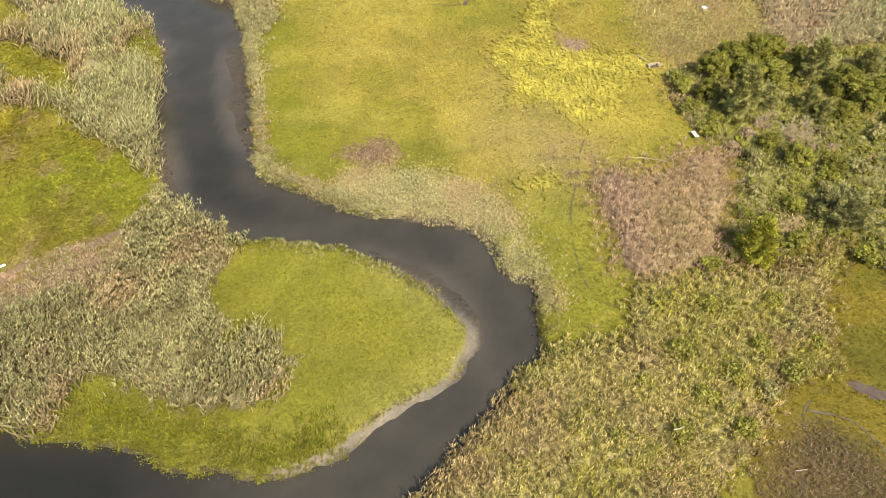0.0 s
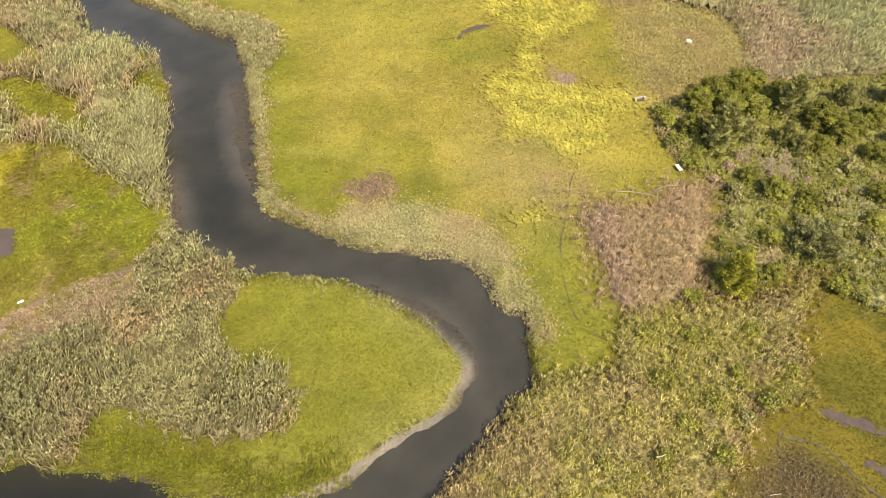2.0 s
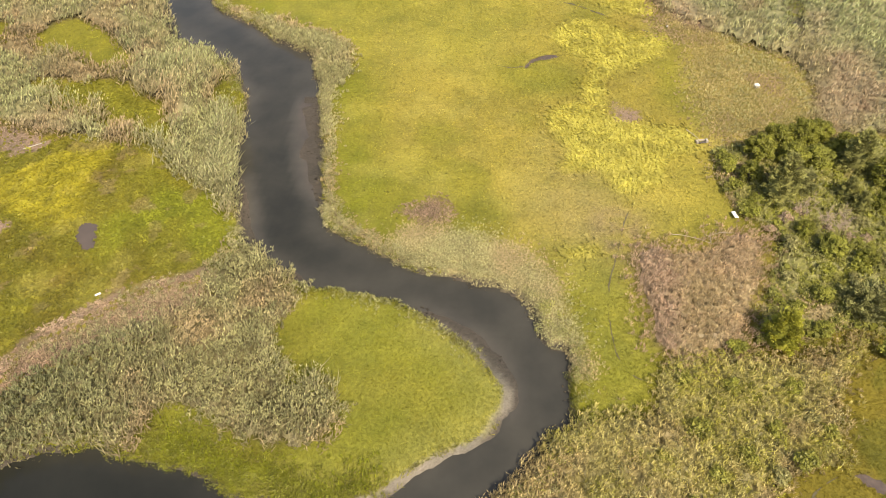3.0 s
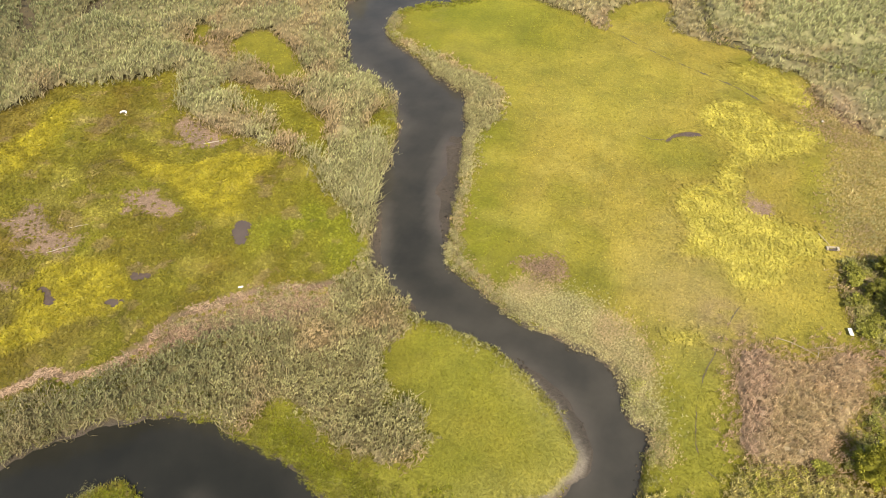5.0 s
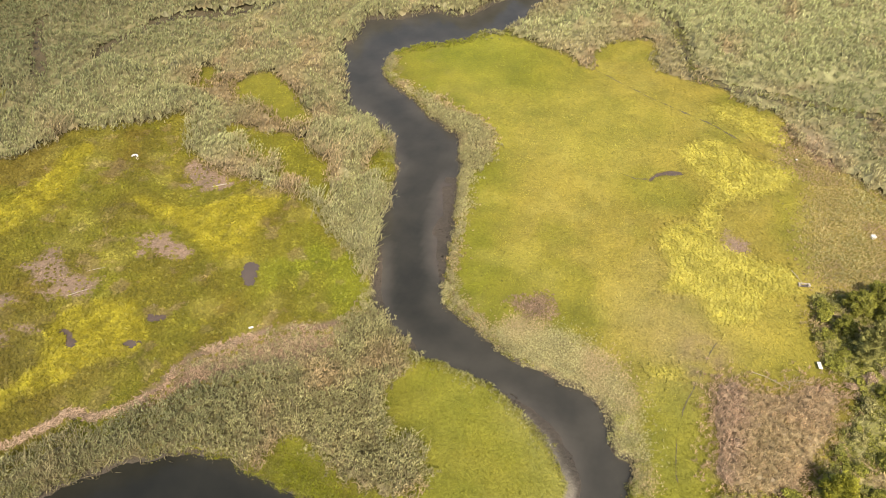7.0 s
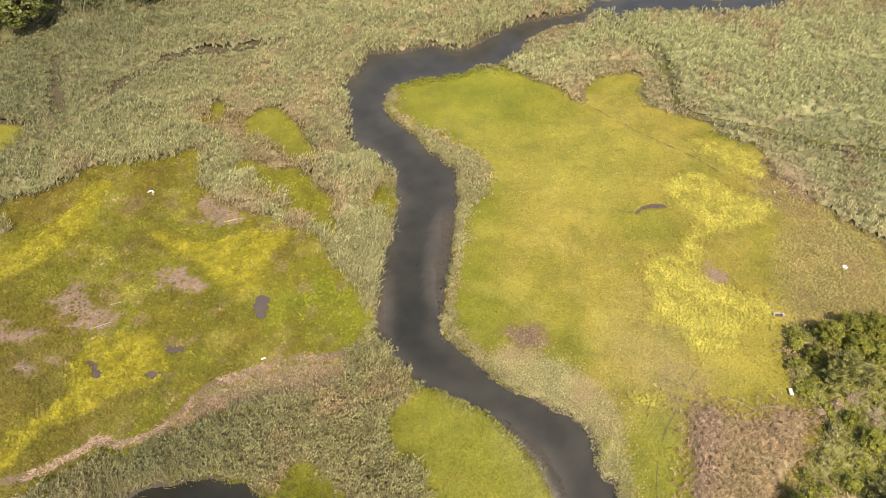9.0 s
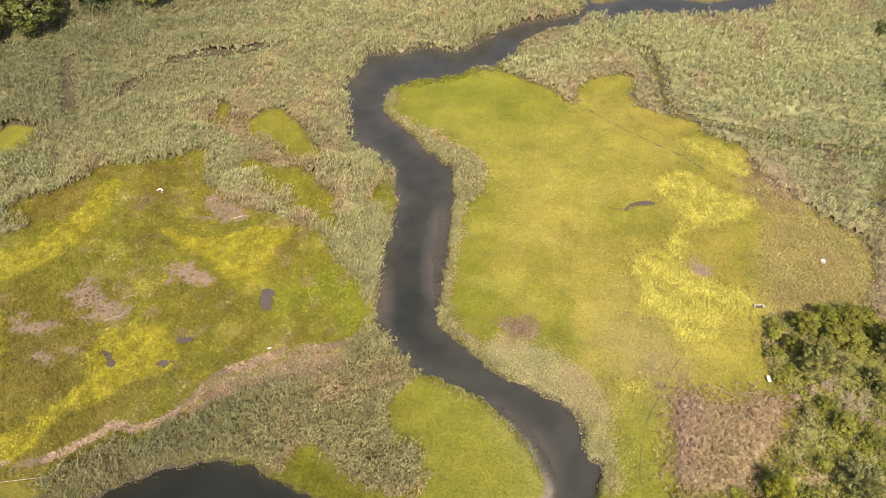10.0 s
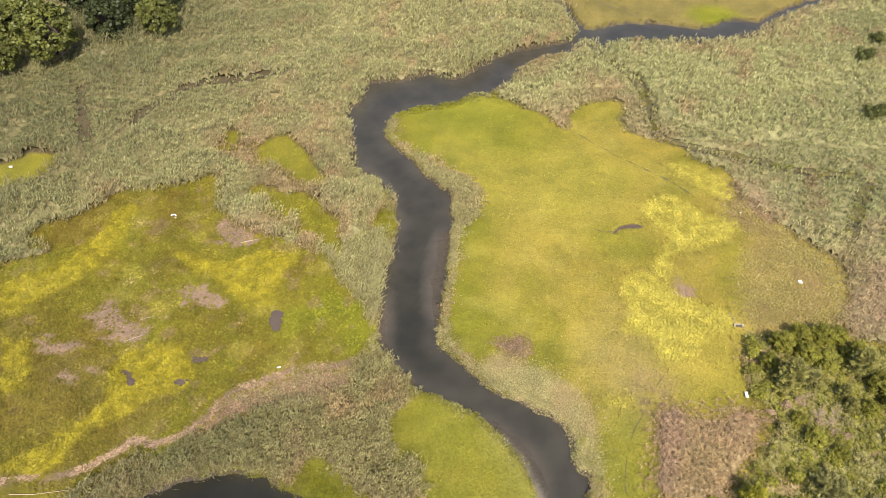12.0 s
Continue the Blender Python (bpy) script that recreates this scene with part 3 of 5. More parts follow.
def build_water():
    xs, ys = np.arange(-110, 84, 1.0), np.arange(-36, 272, 1.0)
    px, py = np.meshgrid(xs, ys)
    x, y = px.ravel(), py.ravel()
    w, h = len(xs), len(ys)
    i = (np.arange(h - 1)[:, None] * w + np.arange(w - 1)[None]).ravel()
    keep = at(CREEK, x[i] + 0.5, y[i] + 0.5) > -1.6
    quads = np.stack([i, i + 1, i + w + 1, i + w], 1)[keep]
    used, inv = np.unique(quads, return_inverse=True)
    x, y = x[used], y[used]
    depth = WATER_Z - height(x, y)
    bars = np.clip((at(MUD, x, y) + 1.5) / 3.0, 0, 1)
    # shallows over the mud bars are paler
    shallow = np.clip(1.0 - depth / 0.6, 0, 1) * (0.15 + 0.5 * bars) * (0.65 + 0.6 * wobble(x, y, 7, 31))
    pool = np.clip((36 - y) / 6, 0, 1) * np.clip((-16 - x) / 14, 0, 1)
    # far water paled for sky reflection, put into colour; lower bend darker
    base_tone = (0.30 + 0.14 * np.clip((y - 70) / 50, 0, 1) - 0.14 * np.clip((depth - 0.1) * 1.5, 0, 1) * np.clip((y - 56) / 8, 0, 1)) * (1 - 0.92 * pool)
    shallow *= 1 - 0.55 * pool
    o = mesh_object("water", np.stack([x, y, np.full(len(x), WATER_Z)], 1), inv.reshape(-1, 4), WATER, None, {"shallow": np.clip(base_tone + (1 - base_tone) * shallow, 0, 1)})
    tagged(o, "calm dark silty water of a winding tidal creek", "creek", kind="structure")
    for k, pts in enumerate(PONDS):
        curve = smooth(pts, True, 5)
        mid = curve.mean(0)
        bm = bmesh.new()
        grown = [(p - mid) * 1.25 + mid for p in curve]
        bm.faces.new([bm.verts.new((p[0], p[1], -0.05)) for p in grown])
        bmesh.ops.recalc_face_normals(bm, faces=bm.faces)
        if bm.faces[:][0].normal.z < 0:
            bmesh.ops.reverse_faces(bm, faces=bm.faces)
        me = bpy.data.meshes.new("pond")
        bm.to_mesh(me)
        bm.free()
        a = me.attributes.new("shallow", "FLOAT", "POINT")
        # palest tone, standing in for sky reflected in the still pools
        a.data.foreach_set("value", np.ones(len(me.vertices), np.float32))
        muddy = k in (1, 3, 4, 5, 6)
        me.materials.append(PAN_MUD if muddy else WATER)
        tagged(new("mud_pan" if muddy else "water_pool", me), "wet brown mud pan in the salt meadow" if muddy else "still dark pool in the salt meadow", "pool", kind="structure")


RUT = plain_material("wet_dark_mud", (0.07, 0.056, 0.026), (0.13, 0.105, 0.05), 2.0, 0.6, 0.03)

DITCH_AND_SEAM = plain_material("black_ditch_and_seam", (0.022, 0.018, 0.012), (0.05, 0.042, 0.028), 2.0, 0.8, 0.03)


def build_rut(points, wide, name, label, mat):
    """A narrow muddy rut that follows the ground."""
    c = smooth(points, False, 14)
    d = np.gradient(c, axis=0)
    d /= np.linalg.norm(d, axis=1, keepdims=True)
    n = np.stack([-d[:, 1], d[:, 0]], 1)
    w = wide * np.clip(5.5 * wobble(c[:, 0], c[:, 1], 1.1, 71) - 2.2, 0.02, 2)[:, None]
    rows = []
    for s in (-1, 0, 1):
        p = c + n * w * s + (wobble(c[:, 0], c[:, 1], 1.0, 72)[:, None] - 0.5) * 0.3
        rows.append(np.stack([p[:, 0], p[:, 1], height(p[:, 0], p[:, 1]) + (0.05 if s else 0.03)], 1))
    v = np.stack(rows, 1).reshape(-1, 3)
    i = 3 * np.arange(len(c) - 1)
    q = np.vstack([np.stack([i + k, i + k + 1, i + k + 4, i + k + 3], 1) for k in (0, 1)])
    return tagged(mesh_object(name, v, q[:, ::-1], mat), label, "path", kind="structure")


build_ground()
build_water()
for k, line in enumerate(TRACKS):
    build_rut(line, (0.16, 0.05, 0.10, 0.10, 0.10)[k], "path", "narrow dark muddy rut through the salt meadow", RUT)
for line in FAR_RUTS:
    build_rut(line, 0.3, "path", "dark wheel rut across the far meadow", RUT)
# dark strip along each line, standing in for shade at the western seams
for line in REED_GAPS:
    build_rut(line, 0.25, "path", "dark narrow gap between tall reeds", DITCH_AND_SEAM)


# ---------------------------------------------------------------- plants as loose stuff
def scatter(field_test, x0, x1, y0, y1, per_m2):
    n = int((x1 - x0) * (y1 - y0) * per_m2)
    x, y = rng.uniform(x0, x1, n), rng.uniform(y0, y1, n)
    k = field_test(x, y)
    return x[k], y[k]


def blades(base, out, length, width, rise, tint, bend=0.35, level=False):
    """Pointed leaf blades, three corners each; out: the way it leans in the plan, rise: how steep it stands."""
    n = len(base)
    d = np.stack([out[:, 0], out[:, 1], rise], 1)
    d /= np.linalg.norm(d, axis=1, keepdims=True)
    side = np.cross(d, rng.normal(0, 0.35, (n, 3)) + (0, 0, 1.0) if level else rng.normal(0, 1, (n, 3)))
    side /= np.linalg.norm(side, axis=1, keepdims=True) + 1e-9
    tip = base + d * length[:, None]
    tip[:, 2] -= bend * length * rng.uniform(0.2, 1.0, n)
    s = side * (width * 0.5)[:, None]
    v = np.stack([base - s, base + s, tip], 1).reshape(-1, 3)
    return v, np.repeat(tint, 3, 0)


def tufts(foot, way, length, width, tint, fans=3, splay=0.5, droop=0.12):
    """Leafy reed heads: pointed kites that fan out from one foot, four corners each."""
    n = len(foot)
    spin = rng.uniform(0, 2 * math.pi, n)
    parts = []
    for k in range(fans):
        a = spin + 2 * math.pi * k / fans + rng.uniform(-0.5, 0.5, n)
        out = np.stack([np.cos(a), np.sin(a), np.zeros(n)], 1)
        d = np.stack([way[:, 0], way[:, 1], np.ones(n)], 1) + out * (splay * rng.uniform(0.4, 1.5, n))[:, None]
        d /= np.linalg.norm(d, axis=1, keepdims=True)
        long = (length * rng.uniform(0.75, 1.2, n))[:, None]
        side = np.cross(d, out + rng.normal(0, 0.35, (n, 3)))
        side *= (0.5 * width * rng.uniform(0.8, 1.25, n))[:, None] / (np.linalg.norm(side, axis=1, keepdims=True) + 1e-9)
        mid = foot + d * long * 0.45
        tip = foot + d * long + (out - (0, 0, 1)) * long * droop
        parts.append((np.stack([foot, mid + side, tip, mid - side], 1).reshape(-1, 3), np.repeat(tint * rng.uniform(0.85, 1.18, (n, 1)), 4, 0)))
    return parts


def joined(name, pieces, mat, label, category, sides=3):
    v = np.vstack([p[0] for p in pieces])
    t = np.vstack([p[1] for p in pieces])
    o = mesh_object(name, v, np.arange(len(v)).reshape(-1, sides), mat, np.clip(t, 0, 1))
    return tagged(o, label, category, kind="stuff")


def in_reach(x, y, margin=7.0):
    """The part of the marsh that lies south-east of the woods and within the plan."""
    left = (x + 79.8) * 141.5 + (y - 15.5) * 132.2
    top = (y - 157) - (x + 212) * 0.309
    right = (x - 53.6) * 182.5 - (y - 60.9) * 13.8
    return (left > -margin * 194) & (top < margin + 4) & ((right < (margin + 16) * 183) | (y < 100)) & (y > 18)


def turn(n):
    a = rng.uniform(0, 2 * math.pi, n)
    return np.stack([np.cos(a), np.sin(a)], 1)


def open_ground(x, y):
    reed = covered(x, y)
    free = (at(CREEK, x, y) < 0.3) & (at(POND, x, y) < -0.1) & (at(TRACK, x, y) > 0.05 * wobble(x, y, 1.0, 44))
    bare = at(BARE, x, y) + 6.5 * (wobble(x, y, 2.0, 26) - 0.5)
    free &= at(POINT_EDGE, x, y) > 0.75 * wobble(x, y, 2.4, 37)
    return free & (reed < 0.4 + 2.2 * wobble(x, y, 2, 41)) & (rng.random(len(x)) > np.clip(bare / 0.9 - 0.1, 0, 0.74)) & (at(WRACK, x, y) > 0.7)


def grass_bed(name, x0, x1, y0, y1, per_m2, label, blade=0.05, mottle=(1.3, 0.6), rise=1.0):
    x, y = scatter(lambda a, c: open_ground(a, c) & in_reach(a, c), x0, x1, y0, y1, per_m2)
    n = len(x)
    z = height(x, y)
    tint = meadow_tint(x, y) * rng.uniform(0.98, 1.2, (n, 1)) * np.array((1.12, 1.10, 1.0))
    tint *= (1 + mottle[1] * (wobble(x, y, mottle[0], 43) - 0.5))[:, None]
    tall = 0.22 + 0.12 * np.clip(at(YELLOW, x, y) + 0.6, 0, 1) + 0.40 * np.clip((at(CREEK, x, y) + 1.6) / 1.6, 0, 1)
    sway = wobble(x, y, 5.0, 42) * 9.0
    lean = np.stack([np.cos(sway), np.sin(sway)], 1)
    pieces = []
    for _ in range(3):
        b = np.stack([x + rng.normal(0, 0.07, n), y + rng.normal(0, 0.07, n), z - 0.03], 1)
        pieces.append(blades(b, lean * 0.5 + turn(n) * 0.6, tall * rng.uniform(0.8, 1.5, n), blade * rng.uniform(0.8, 1.5, n), rise * rng.uniform(0.8, 1.8, n), tint * rng.uniform(0.9, 1.14, (n, 1)), 0.25 * rise, rise < 0.8))
    return joined(name, pieces, GRASS, label, "grass")


# brown of dead lower leaves, darkened for shade within the reed stand
SHADED_STRAW = np.array((0.28, 0.21, 0.125))
SHADED_LITTER = np.array((0.17, 0.135, 0.065))


def reed_bed(name, field, per_m2, tall, palette, label, leaf=0.7, wide=0.16, stems=2, lobe=0.0, green=None, dry=0.54, over=0.4, category="reeds", fray=0.7, vary=0.24, splay=0.42, mat=0.45, fans=3, lift=(0.15, 0.62), litter=0.75, dome=0.45, rim_high=0.78, slope=2.0, tight=0.46, jump=0.13, round_=3.2, thin=(0.45, 105, 90), near=1.0, billow=0.36, warm=0.0):
    """Clumps of upright stems with short pointed leaves."""
    ys, xs = np.nonzero(field > 0)
    x0, x1, y0, y1 = GX[xs.min()], GX[xs.max()], GY[ys.min()], GY[ys.max()]

    def inner(x, y, ragged):
        """Metres from the nearest rim of the bed."""
        edge = at(field, x, y) + 2.2 * (wobble(x, y, 4.0, 51) - 0.5) + rng.normal(0, fray * ragged, len(x))
        gap = np.minimum(-at(CREEK, x, y) + over, np.minimum(-at(CLEAR, x, y) + rng.normal(0, 0.8 * fray * ragged, len(x)), -at(POND, x, y)))
        gap = np.minimum(gap + 0.9 * (wobble(x, y, 1.5, 52) - 0.5), at(REED_GAP, x, y) - 0.1 - 0.9 * wobble(x, y, 5.0, 67))
        return np.minimum(edge, gap)

    def test(x, y, ragged):
        return (inner(x, y, ragged) > 0) & in_reach(x, y)

    def spread(step):
        px, py = np.meshgrid(np.arange(x0 - 2, x1 + 2, step), np.arange(y0 - 2, y1 + 2, step))
        return px.ravel() + rng.uniform(-0.42, 0.42, px.size) * step, py.ravel() + rng.uniform(-0.42, 0.42, px.size) * step, px.shape[1]

    pitch = per_m2 ** -0.5
    x, y, _ = spread(pitch)
    away = np.clip((np.hypot(x + 20, y) - thin[1]) / thin[2], 0, 1)
    keep = test(x, y, 1.0) & (rng.random(len(x)) > thin[0] * away)
    x, y = x[keep], y[keep]
    heads = len(x)
    # the matted lower leaves, one lumpy layer below the heads
    mx, my, across = spread(mat)
    inside = (inner(mx, my, 0.0) > 0.5) & in_reach(mx, my)
    i = np.arange(len(mx) - across - 1)
    i = i[(i % across < across - 1) & inside[i] & inside[i + 1] & inside[i + across] & inside[i + across + 1]]
    x, y = np.concatenate([x, mx]), np.concatenate([y, my])
    n = len(x)
    z = height(x, y)
    h = tall * (((0.82 + 0.30 * wobble(x, y, 6.0, 53) if lobe else 0.52 + 0.80 * wobble(x, y, 6.0, 53)) if tall > 2.5 else 0.72 + 0.40 * wobble(x, y, 5.0, 53)) + jump * rng.normal(0, 1, n))
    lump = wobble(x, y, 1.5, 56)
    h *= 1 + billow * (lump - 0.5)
    # shade in the tint: raised lumps and taller lobes come out lighter
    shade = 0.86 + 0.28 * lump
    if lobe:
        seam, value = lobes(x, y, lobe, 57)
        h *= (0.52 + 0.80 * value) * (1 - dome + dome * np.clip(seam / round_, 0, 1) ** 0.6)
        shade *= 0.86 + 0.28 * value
    rim_in = np.minimum(at(field, x, y), -at(CLEAR, x, y))
    edge = np.clip((rim_in + 0.3) / 3.2, 0.0, 1)
    h *= rim_high + (1 - rim_high) * np.clip((rim_in + 0.8) / (1.4 if rim_high > 0.6 else 3.5), 0, 1) if tall > 2 else 0.6 + 0.4 * edge
    k = wobble(x, y, 10.0, 54) + 0.15 * rng.normal(0, 1, n)
    base, alt, old = (np.asarray(c) for c in palette)
    tint = blend(np.tile(base, (n, 1)), alt, np.clip((k - 0.40) * 3.2, 0, 1))
    tint = blend(tint, old, np.clip((wobble(x, y, 6.0, 55) - dry) * 4 + 1.1 * (1 - edge) * rng.random(n), 0, 0.9))
    tint = blend(tint, TAN * 0.9, 0.9 * ((y > 98) | ((y < 88) & (x < -56))) * np.clip(1.5 + at(CLEAR, x, y) / 4.0, 0, 1) * np.clip(3.0 * wobble(x, y, 5.0, 69) - 0.8, 0, 1)) if tall > 3.2 else tint
    if warm:
        tint = blend(tint, TAN, 0.6 * np.clip(1.2 - rim_in / warm, 0, 1) * np.clip(2.2 * wobble(x, y, 7.0, 83) - 0.4, 0, 1))
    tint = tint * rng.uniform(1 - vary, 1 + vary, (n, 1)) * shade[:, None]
    dead = np.clip((at(BARE, x, y) + 9.0 * (wobble(x, y, 5.0, 26) - 0.5)) / 5.0 + 0.5, 0, 1)
    tint = blend(tint, (0.45, 0.325, 0.215), 0.8 * dead * np.clip(0.4 + 1.2 * wobble(x, y, 3.0, 79), 0, 1))
    h *= 1 - 0.45 * dead
    if green:
        tint = blend(tint, np.asarray(green[3]), np.clip((green[0] - x) / green[1], 0, 1) * green[2])
    grow = near + (1.2 - near) * np.clip((np.hypot(x + 20, y) - thin[1]) / thin[2], 0, 1)
    wind = np.array((0.22, 0.10))
    # lower leaves: dead brown plus the stand's shade, both in the tint
    straw = blend(tint, SHADED_STRAW, np.full(n, 0.45))
    top = z + h * rng.uniform(lift[0], lift[1], n)
    top = z + (top - z) * np.clip((inner(x, y, 0.0) - 0.4) / slope, 0.03, 1)
    layer = np.stack([x, y, top], 1)[heads:]
    corners = np.stack([i, i + 1, i + across + 1, i + across], 1)
    # layer colour carries the dark gaps under the heads, besides dead leaves
    layer_tint = blend(tint, SHADED_LITTER, np.full(n, litter))[heads:] * rng.uniform(0.7, 1.2, (n - heads, 1))
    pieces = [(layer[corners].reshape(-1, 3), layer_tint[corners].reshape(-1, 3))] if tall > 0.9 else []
    x, y, z, h, edge, tint, straw, grow = (v[:heads] for v in (x, y, z, h, edge, tint, straw, grow))
    n = heads
    for _ in range(stems):
        off = turn(n) * np.sqrt(rng.random((n, 1))) * pitch * tight
        way = wind + turn(n) * 0.12 + off * 0.25
        hs = h * rng.uniform(0.84, 1.08, n)
        head = leaf * grow * rng.uniform(0.8, 1.2, n)
        up = np.maximum(hs - 0.85 * head, 0.12 * hs)
        foot = np.stack([x + off[:, 0] + way[:, 0] * up, y + off[:, 1] + way[:, 1] * up, z + up], 1)
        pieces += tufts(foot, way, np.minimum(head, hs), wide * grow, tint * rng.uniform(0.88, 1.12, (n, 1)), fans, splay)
        if tall > 0.9 and _ == 0:
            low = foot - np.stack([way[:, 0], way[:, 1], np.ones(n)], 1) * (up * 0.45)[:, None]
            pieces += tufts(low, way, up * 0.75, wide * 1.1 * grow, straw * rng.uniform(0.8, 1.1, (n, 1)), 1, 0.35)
    rim = (at(CREEK, x, y) > -1.6) | (edge < 0.5)
    m = int(rim.sum())
    # rim stems reuse the darkened lower tint, so bed sides look shaded
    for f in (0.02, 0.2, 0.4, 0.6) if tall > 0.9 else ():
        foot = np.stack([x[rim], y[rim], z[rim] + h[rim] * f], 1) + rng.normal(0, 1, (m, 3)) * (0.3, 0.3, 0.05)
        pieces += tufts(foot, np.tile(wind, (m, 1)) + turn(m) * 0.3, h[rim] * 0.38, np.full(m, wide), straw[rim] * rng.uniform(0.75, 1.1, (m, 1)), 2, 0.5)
    return joined(name, pieces, REED, label, category, 4)


grass_bed("meadow_grass", -30, 60, 58, 165, 7.5, "yellow-green salt hay grass in swirled mats", 0.085, (0.9, 1.4), 0.4)
grass_bed("meadow_grass", -135, -30, 12, 120, 6.5, "olive and yellow marsh grass with bare patches", 0.08, (0.9, 1.9), 0.6)
grass_bed("meadow_grass", -40, 20, 25, 58, 22.0, "bright green cordgrass on the creek's point bar", 0.06, (0.7, 1.1), 0.9)
grass_bed("meadow_grass", 20, 60, 20, 58, 18.0, "olive grass beside a small ditch", 0.05)
grass_bed("meadow_grass", -60, 60, 195, 250, 3.5, "low green grass across the far channel", 0.10)


def tuft_bed(name, test, per_m2, tall, vary, label, count=7, rise=1.0, gain=1.18, mottle=1.4, comb=0.5):
    """Low cushions of grass whose blades fall outwards, each combed one way."""
    pitch = per_m2 ** -0.5
    px, py = np.meshgrid(np.arange(-130, 58, pitch), np.arange(16, 160, pitch))
    x = px.ravel() + rng.uniform(-0.9, 0.9, px.size) * pitch
    y = py.ravel() + rng.uniform(-0.9, 0.9, px.size) * pitch
    keep = test(x, y) & in_reach(x, y)
    x, y = x[keep], y[keep]
    n = len(x)
    z = height(x, y)
    tint = meadow_tint(x, y) * rng.uniform(gain - vary, gain + vary, (n, 1))
    tint *= (1 + mottle * (wobble(x, y, 1.1, 46) - 0.5))[:, None]
    sway = wobble(x, y, 3.5, 45) * 12.0
    lean = np.stack([np.cos(sway), np.sin(sway)], 1) * comb
    size = rng.uniform(0.6, 1.4, n)
    first = rng.uniform(0, 2 * math.pi, n)
    pieces = []
    for k in range(count):
        a = first + k * 2 * math.pi / count + rng.uniform(-0.4, 0.4, n)
        out = np.stack([np.cos(a), np.sin(a)], 1)
        b = np.stack([x - lean[:, 0] * 0.2 * size, y - lean[:, 1] * 0.2 * size, z + 0.55 * tall * size], 1)
        b[:, :2] += rng.normal(0, 0.05, (n, 2)) - out * 0.06
        pieces.append(blades(b, out + lean, tall * size * rng.uniform(0.8, 1.3, n), tall * size * rng.uniform(0.5, 0.8, n), rise * rng.uniform(0.2, 1.0, n), tint * rng.uniform(0.88, 1.12, (n, 1)), 0.75, True))
    return joined(name, pieces, GRASS, label, "grass")


tuft_bed("tussock_grass", lambda x, y: open_ground(x, y) & (yellow_edge(x, y) > rng.normal(0.3, 0.9, len(x))), 6.0, 0.40, 0.07, "bright yellow cowlicks of flattened salt hay", 6, 0.3, 1.16, 0.6, 0.8)
tuft_bed("tussock_grass", lambda x, y: open_ground(x, y) & (x < -36) & (y < 98), 4.0, 0.36, 0.20, "olive and brown tussocks of salt hay", 6, 0.3, 1.22, 0.9)
tuft_bed("tussock_grass", lambda x, y: open_ground(x, y) & (x > -36) & (y > 60), 2.2, 0.17, 0.10, "scattered yellow-green tussocks of salt hay", 5, 0.3, 1.12)

DEEP_SAGE = (0.195, 0.205, 0.098)
reed_bed("reed_bed", REEDS["dry_edge"], 9.0, 0.7, ((0.39, 0.262, 0.180), SAGE * 0.9, (0.35, 0.232, 0.162)), "flattened pinkish-brown dead reeds along the reed edge", 0.55, 0.07, 3, splay=0.9)
reed_bed("reed_bed", REEDS["dry_corner"], 9.0, 0.5, ((0.22, 0.155, 0.100), (0.17, 0.14, 0.055), (0.27, 0.185, 0.125)), "low brown dry grass in the meadow corner", 0.35, 0.06, 2, splay=0.8)
reed_bed("reed_bed", REEDS["dry_spot"], 9.0, 0.6, ((0.36, 0.24, 0.165), TAN, (0.32, 0.22, 0.155)), "small patch of brown dead reeds in the meadow", 0.5, 0.07, 3, splay=0.8)
reed_bed("reed_bed", REEDS["west"], 4.0, 4.3, (PALE * (0.98, 1.0, 1.05), PALE * (0.87, 0.91, 0.97), TAN * 1.0), "tall grey-green common reeds along the creek", 0.75, 0.145, 3, 20.0, (-98, 46, 0.9, DEEP_SAGE), 0.56, 0.9, mat=0.8, fans=2, lift=(0.25, 0.5), litter=0.65, vary=0.17, dome=0.85, slope=1.0, splay=0.26, round_=4.2, rim_high=0.75, thin=(0.66, 80, 60), near=0.72, billow=0.7)
reed_bed("reed_bed", REEDS["neck"], 3.8, 2.9, (SAGE * 0.86, SAGE * 0.94, TAN * 0.86), "dense grey-green reeds with brown dry edges", 0.46, 0.115, 6, 0.0, (-36, 16, 0.6, DEEP_SAGE), 0.54, 0.6, fray=0.6, mat=0.5, vary=0.4, slope=1.0, lift=(0.06, 0.36), tight=0.34, jump=0.20, billow=1.0)
reed_bed("reed_bed", REEDS["north_east"], 3.0, 3.0, (PALE * (0.94, 0.99, 1.04), PALE * (0.87, 0.92, 0.97), TAN * 0.86), "pale green reeds filling the far marsh", 0.8, 0.165, 3, 26.0, None, 0.60, 0.9, mat=0.8, fans=2, lift=(0.28, 0.52), litter=0.5, vary=0.16, rim_high=0.4, splay=0.28, round_=5.0, thin=(0.6, 100, 50), near=0.75, billow=0.55, warm=10.0)
reed_bed("reed_bed", REEDS["east_mixed"], 6.0, 0.8, ((0.47, 0.37, 0.165), SAGE * 1.15, (0.41, 0.29, 0.185)), "short golden-brown dry sedge", 0.5, 0.08, 2, 0.0, None, 0.46, 0.4, "sedge", fray=1.6, vary=0.2)
reed_bed("reed_bed", REEDS["tan"], 4.5, 1.7, ((0.52, 0.375, 0.225), TAN * 0.9 + SAGE * 0.15, (0.48, 0.335, 0.235)), "dry tan reeds beside the meadow", 0.5, 0.06, 6, 0.0, None, 0.5, fray=1.8, splay=0.28, litter=0.4, vary=0.26)
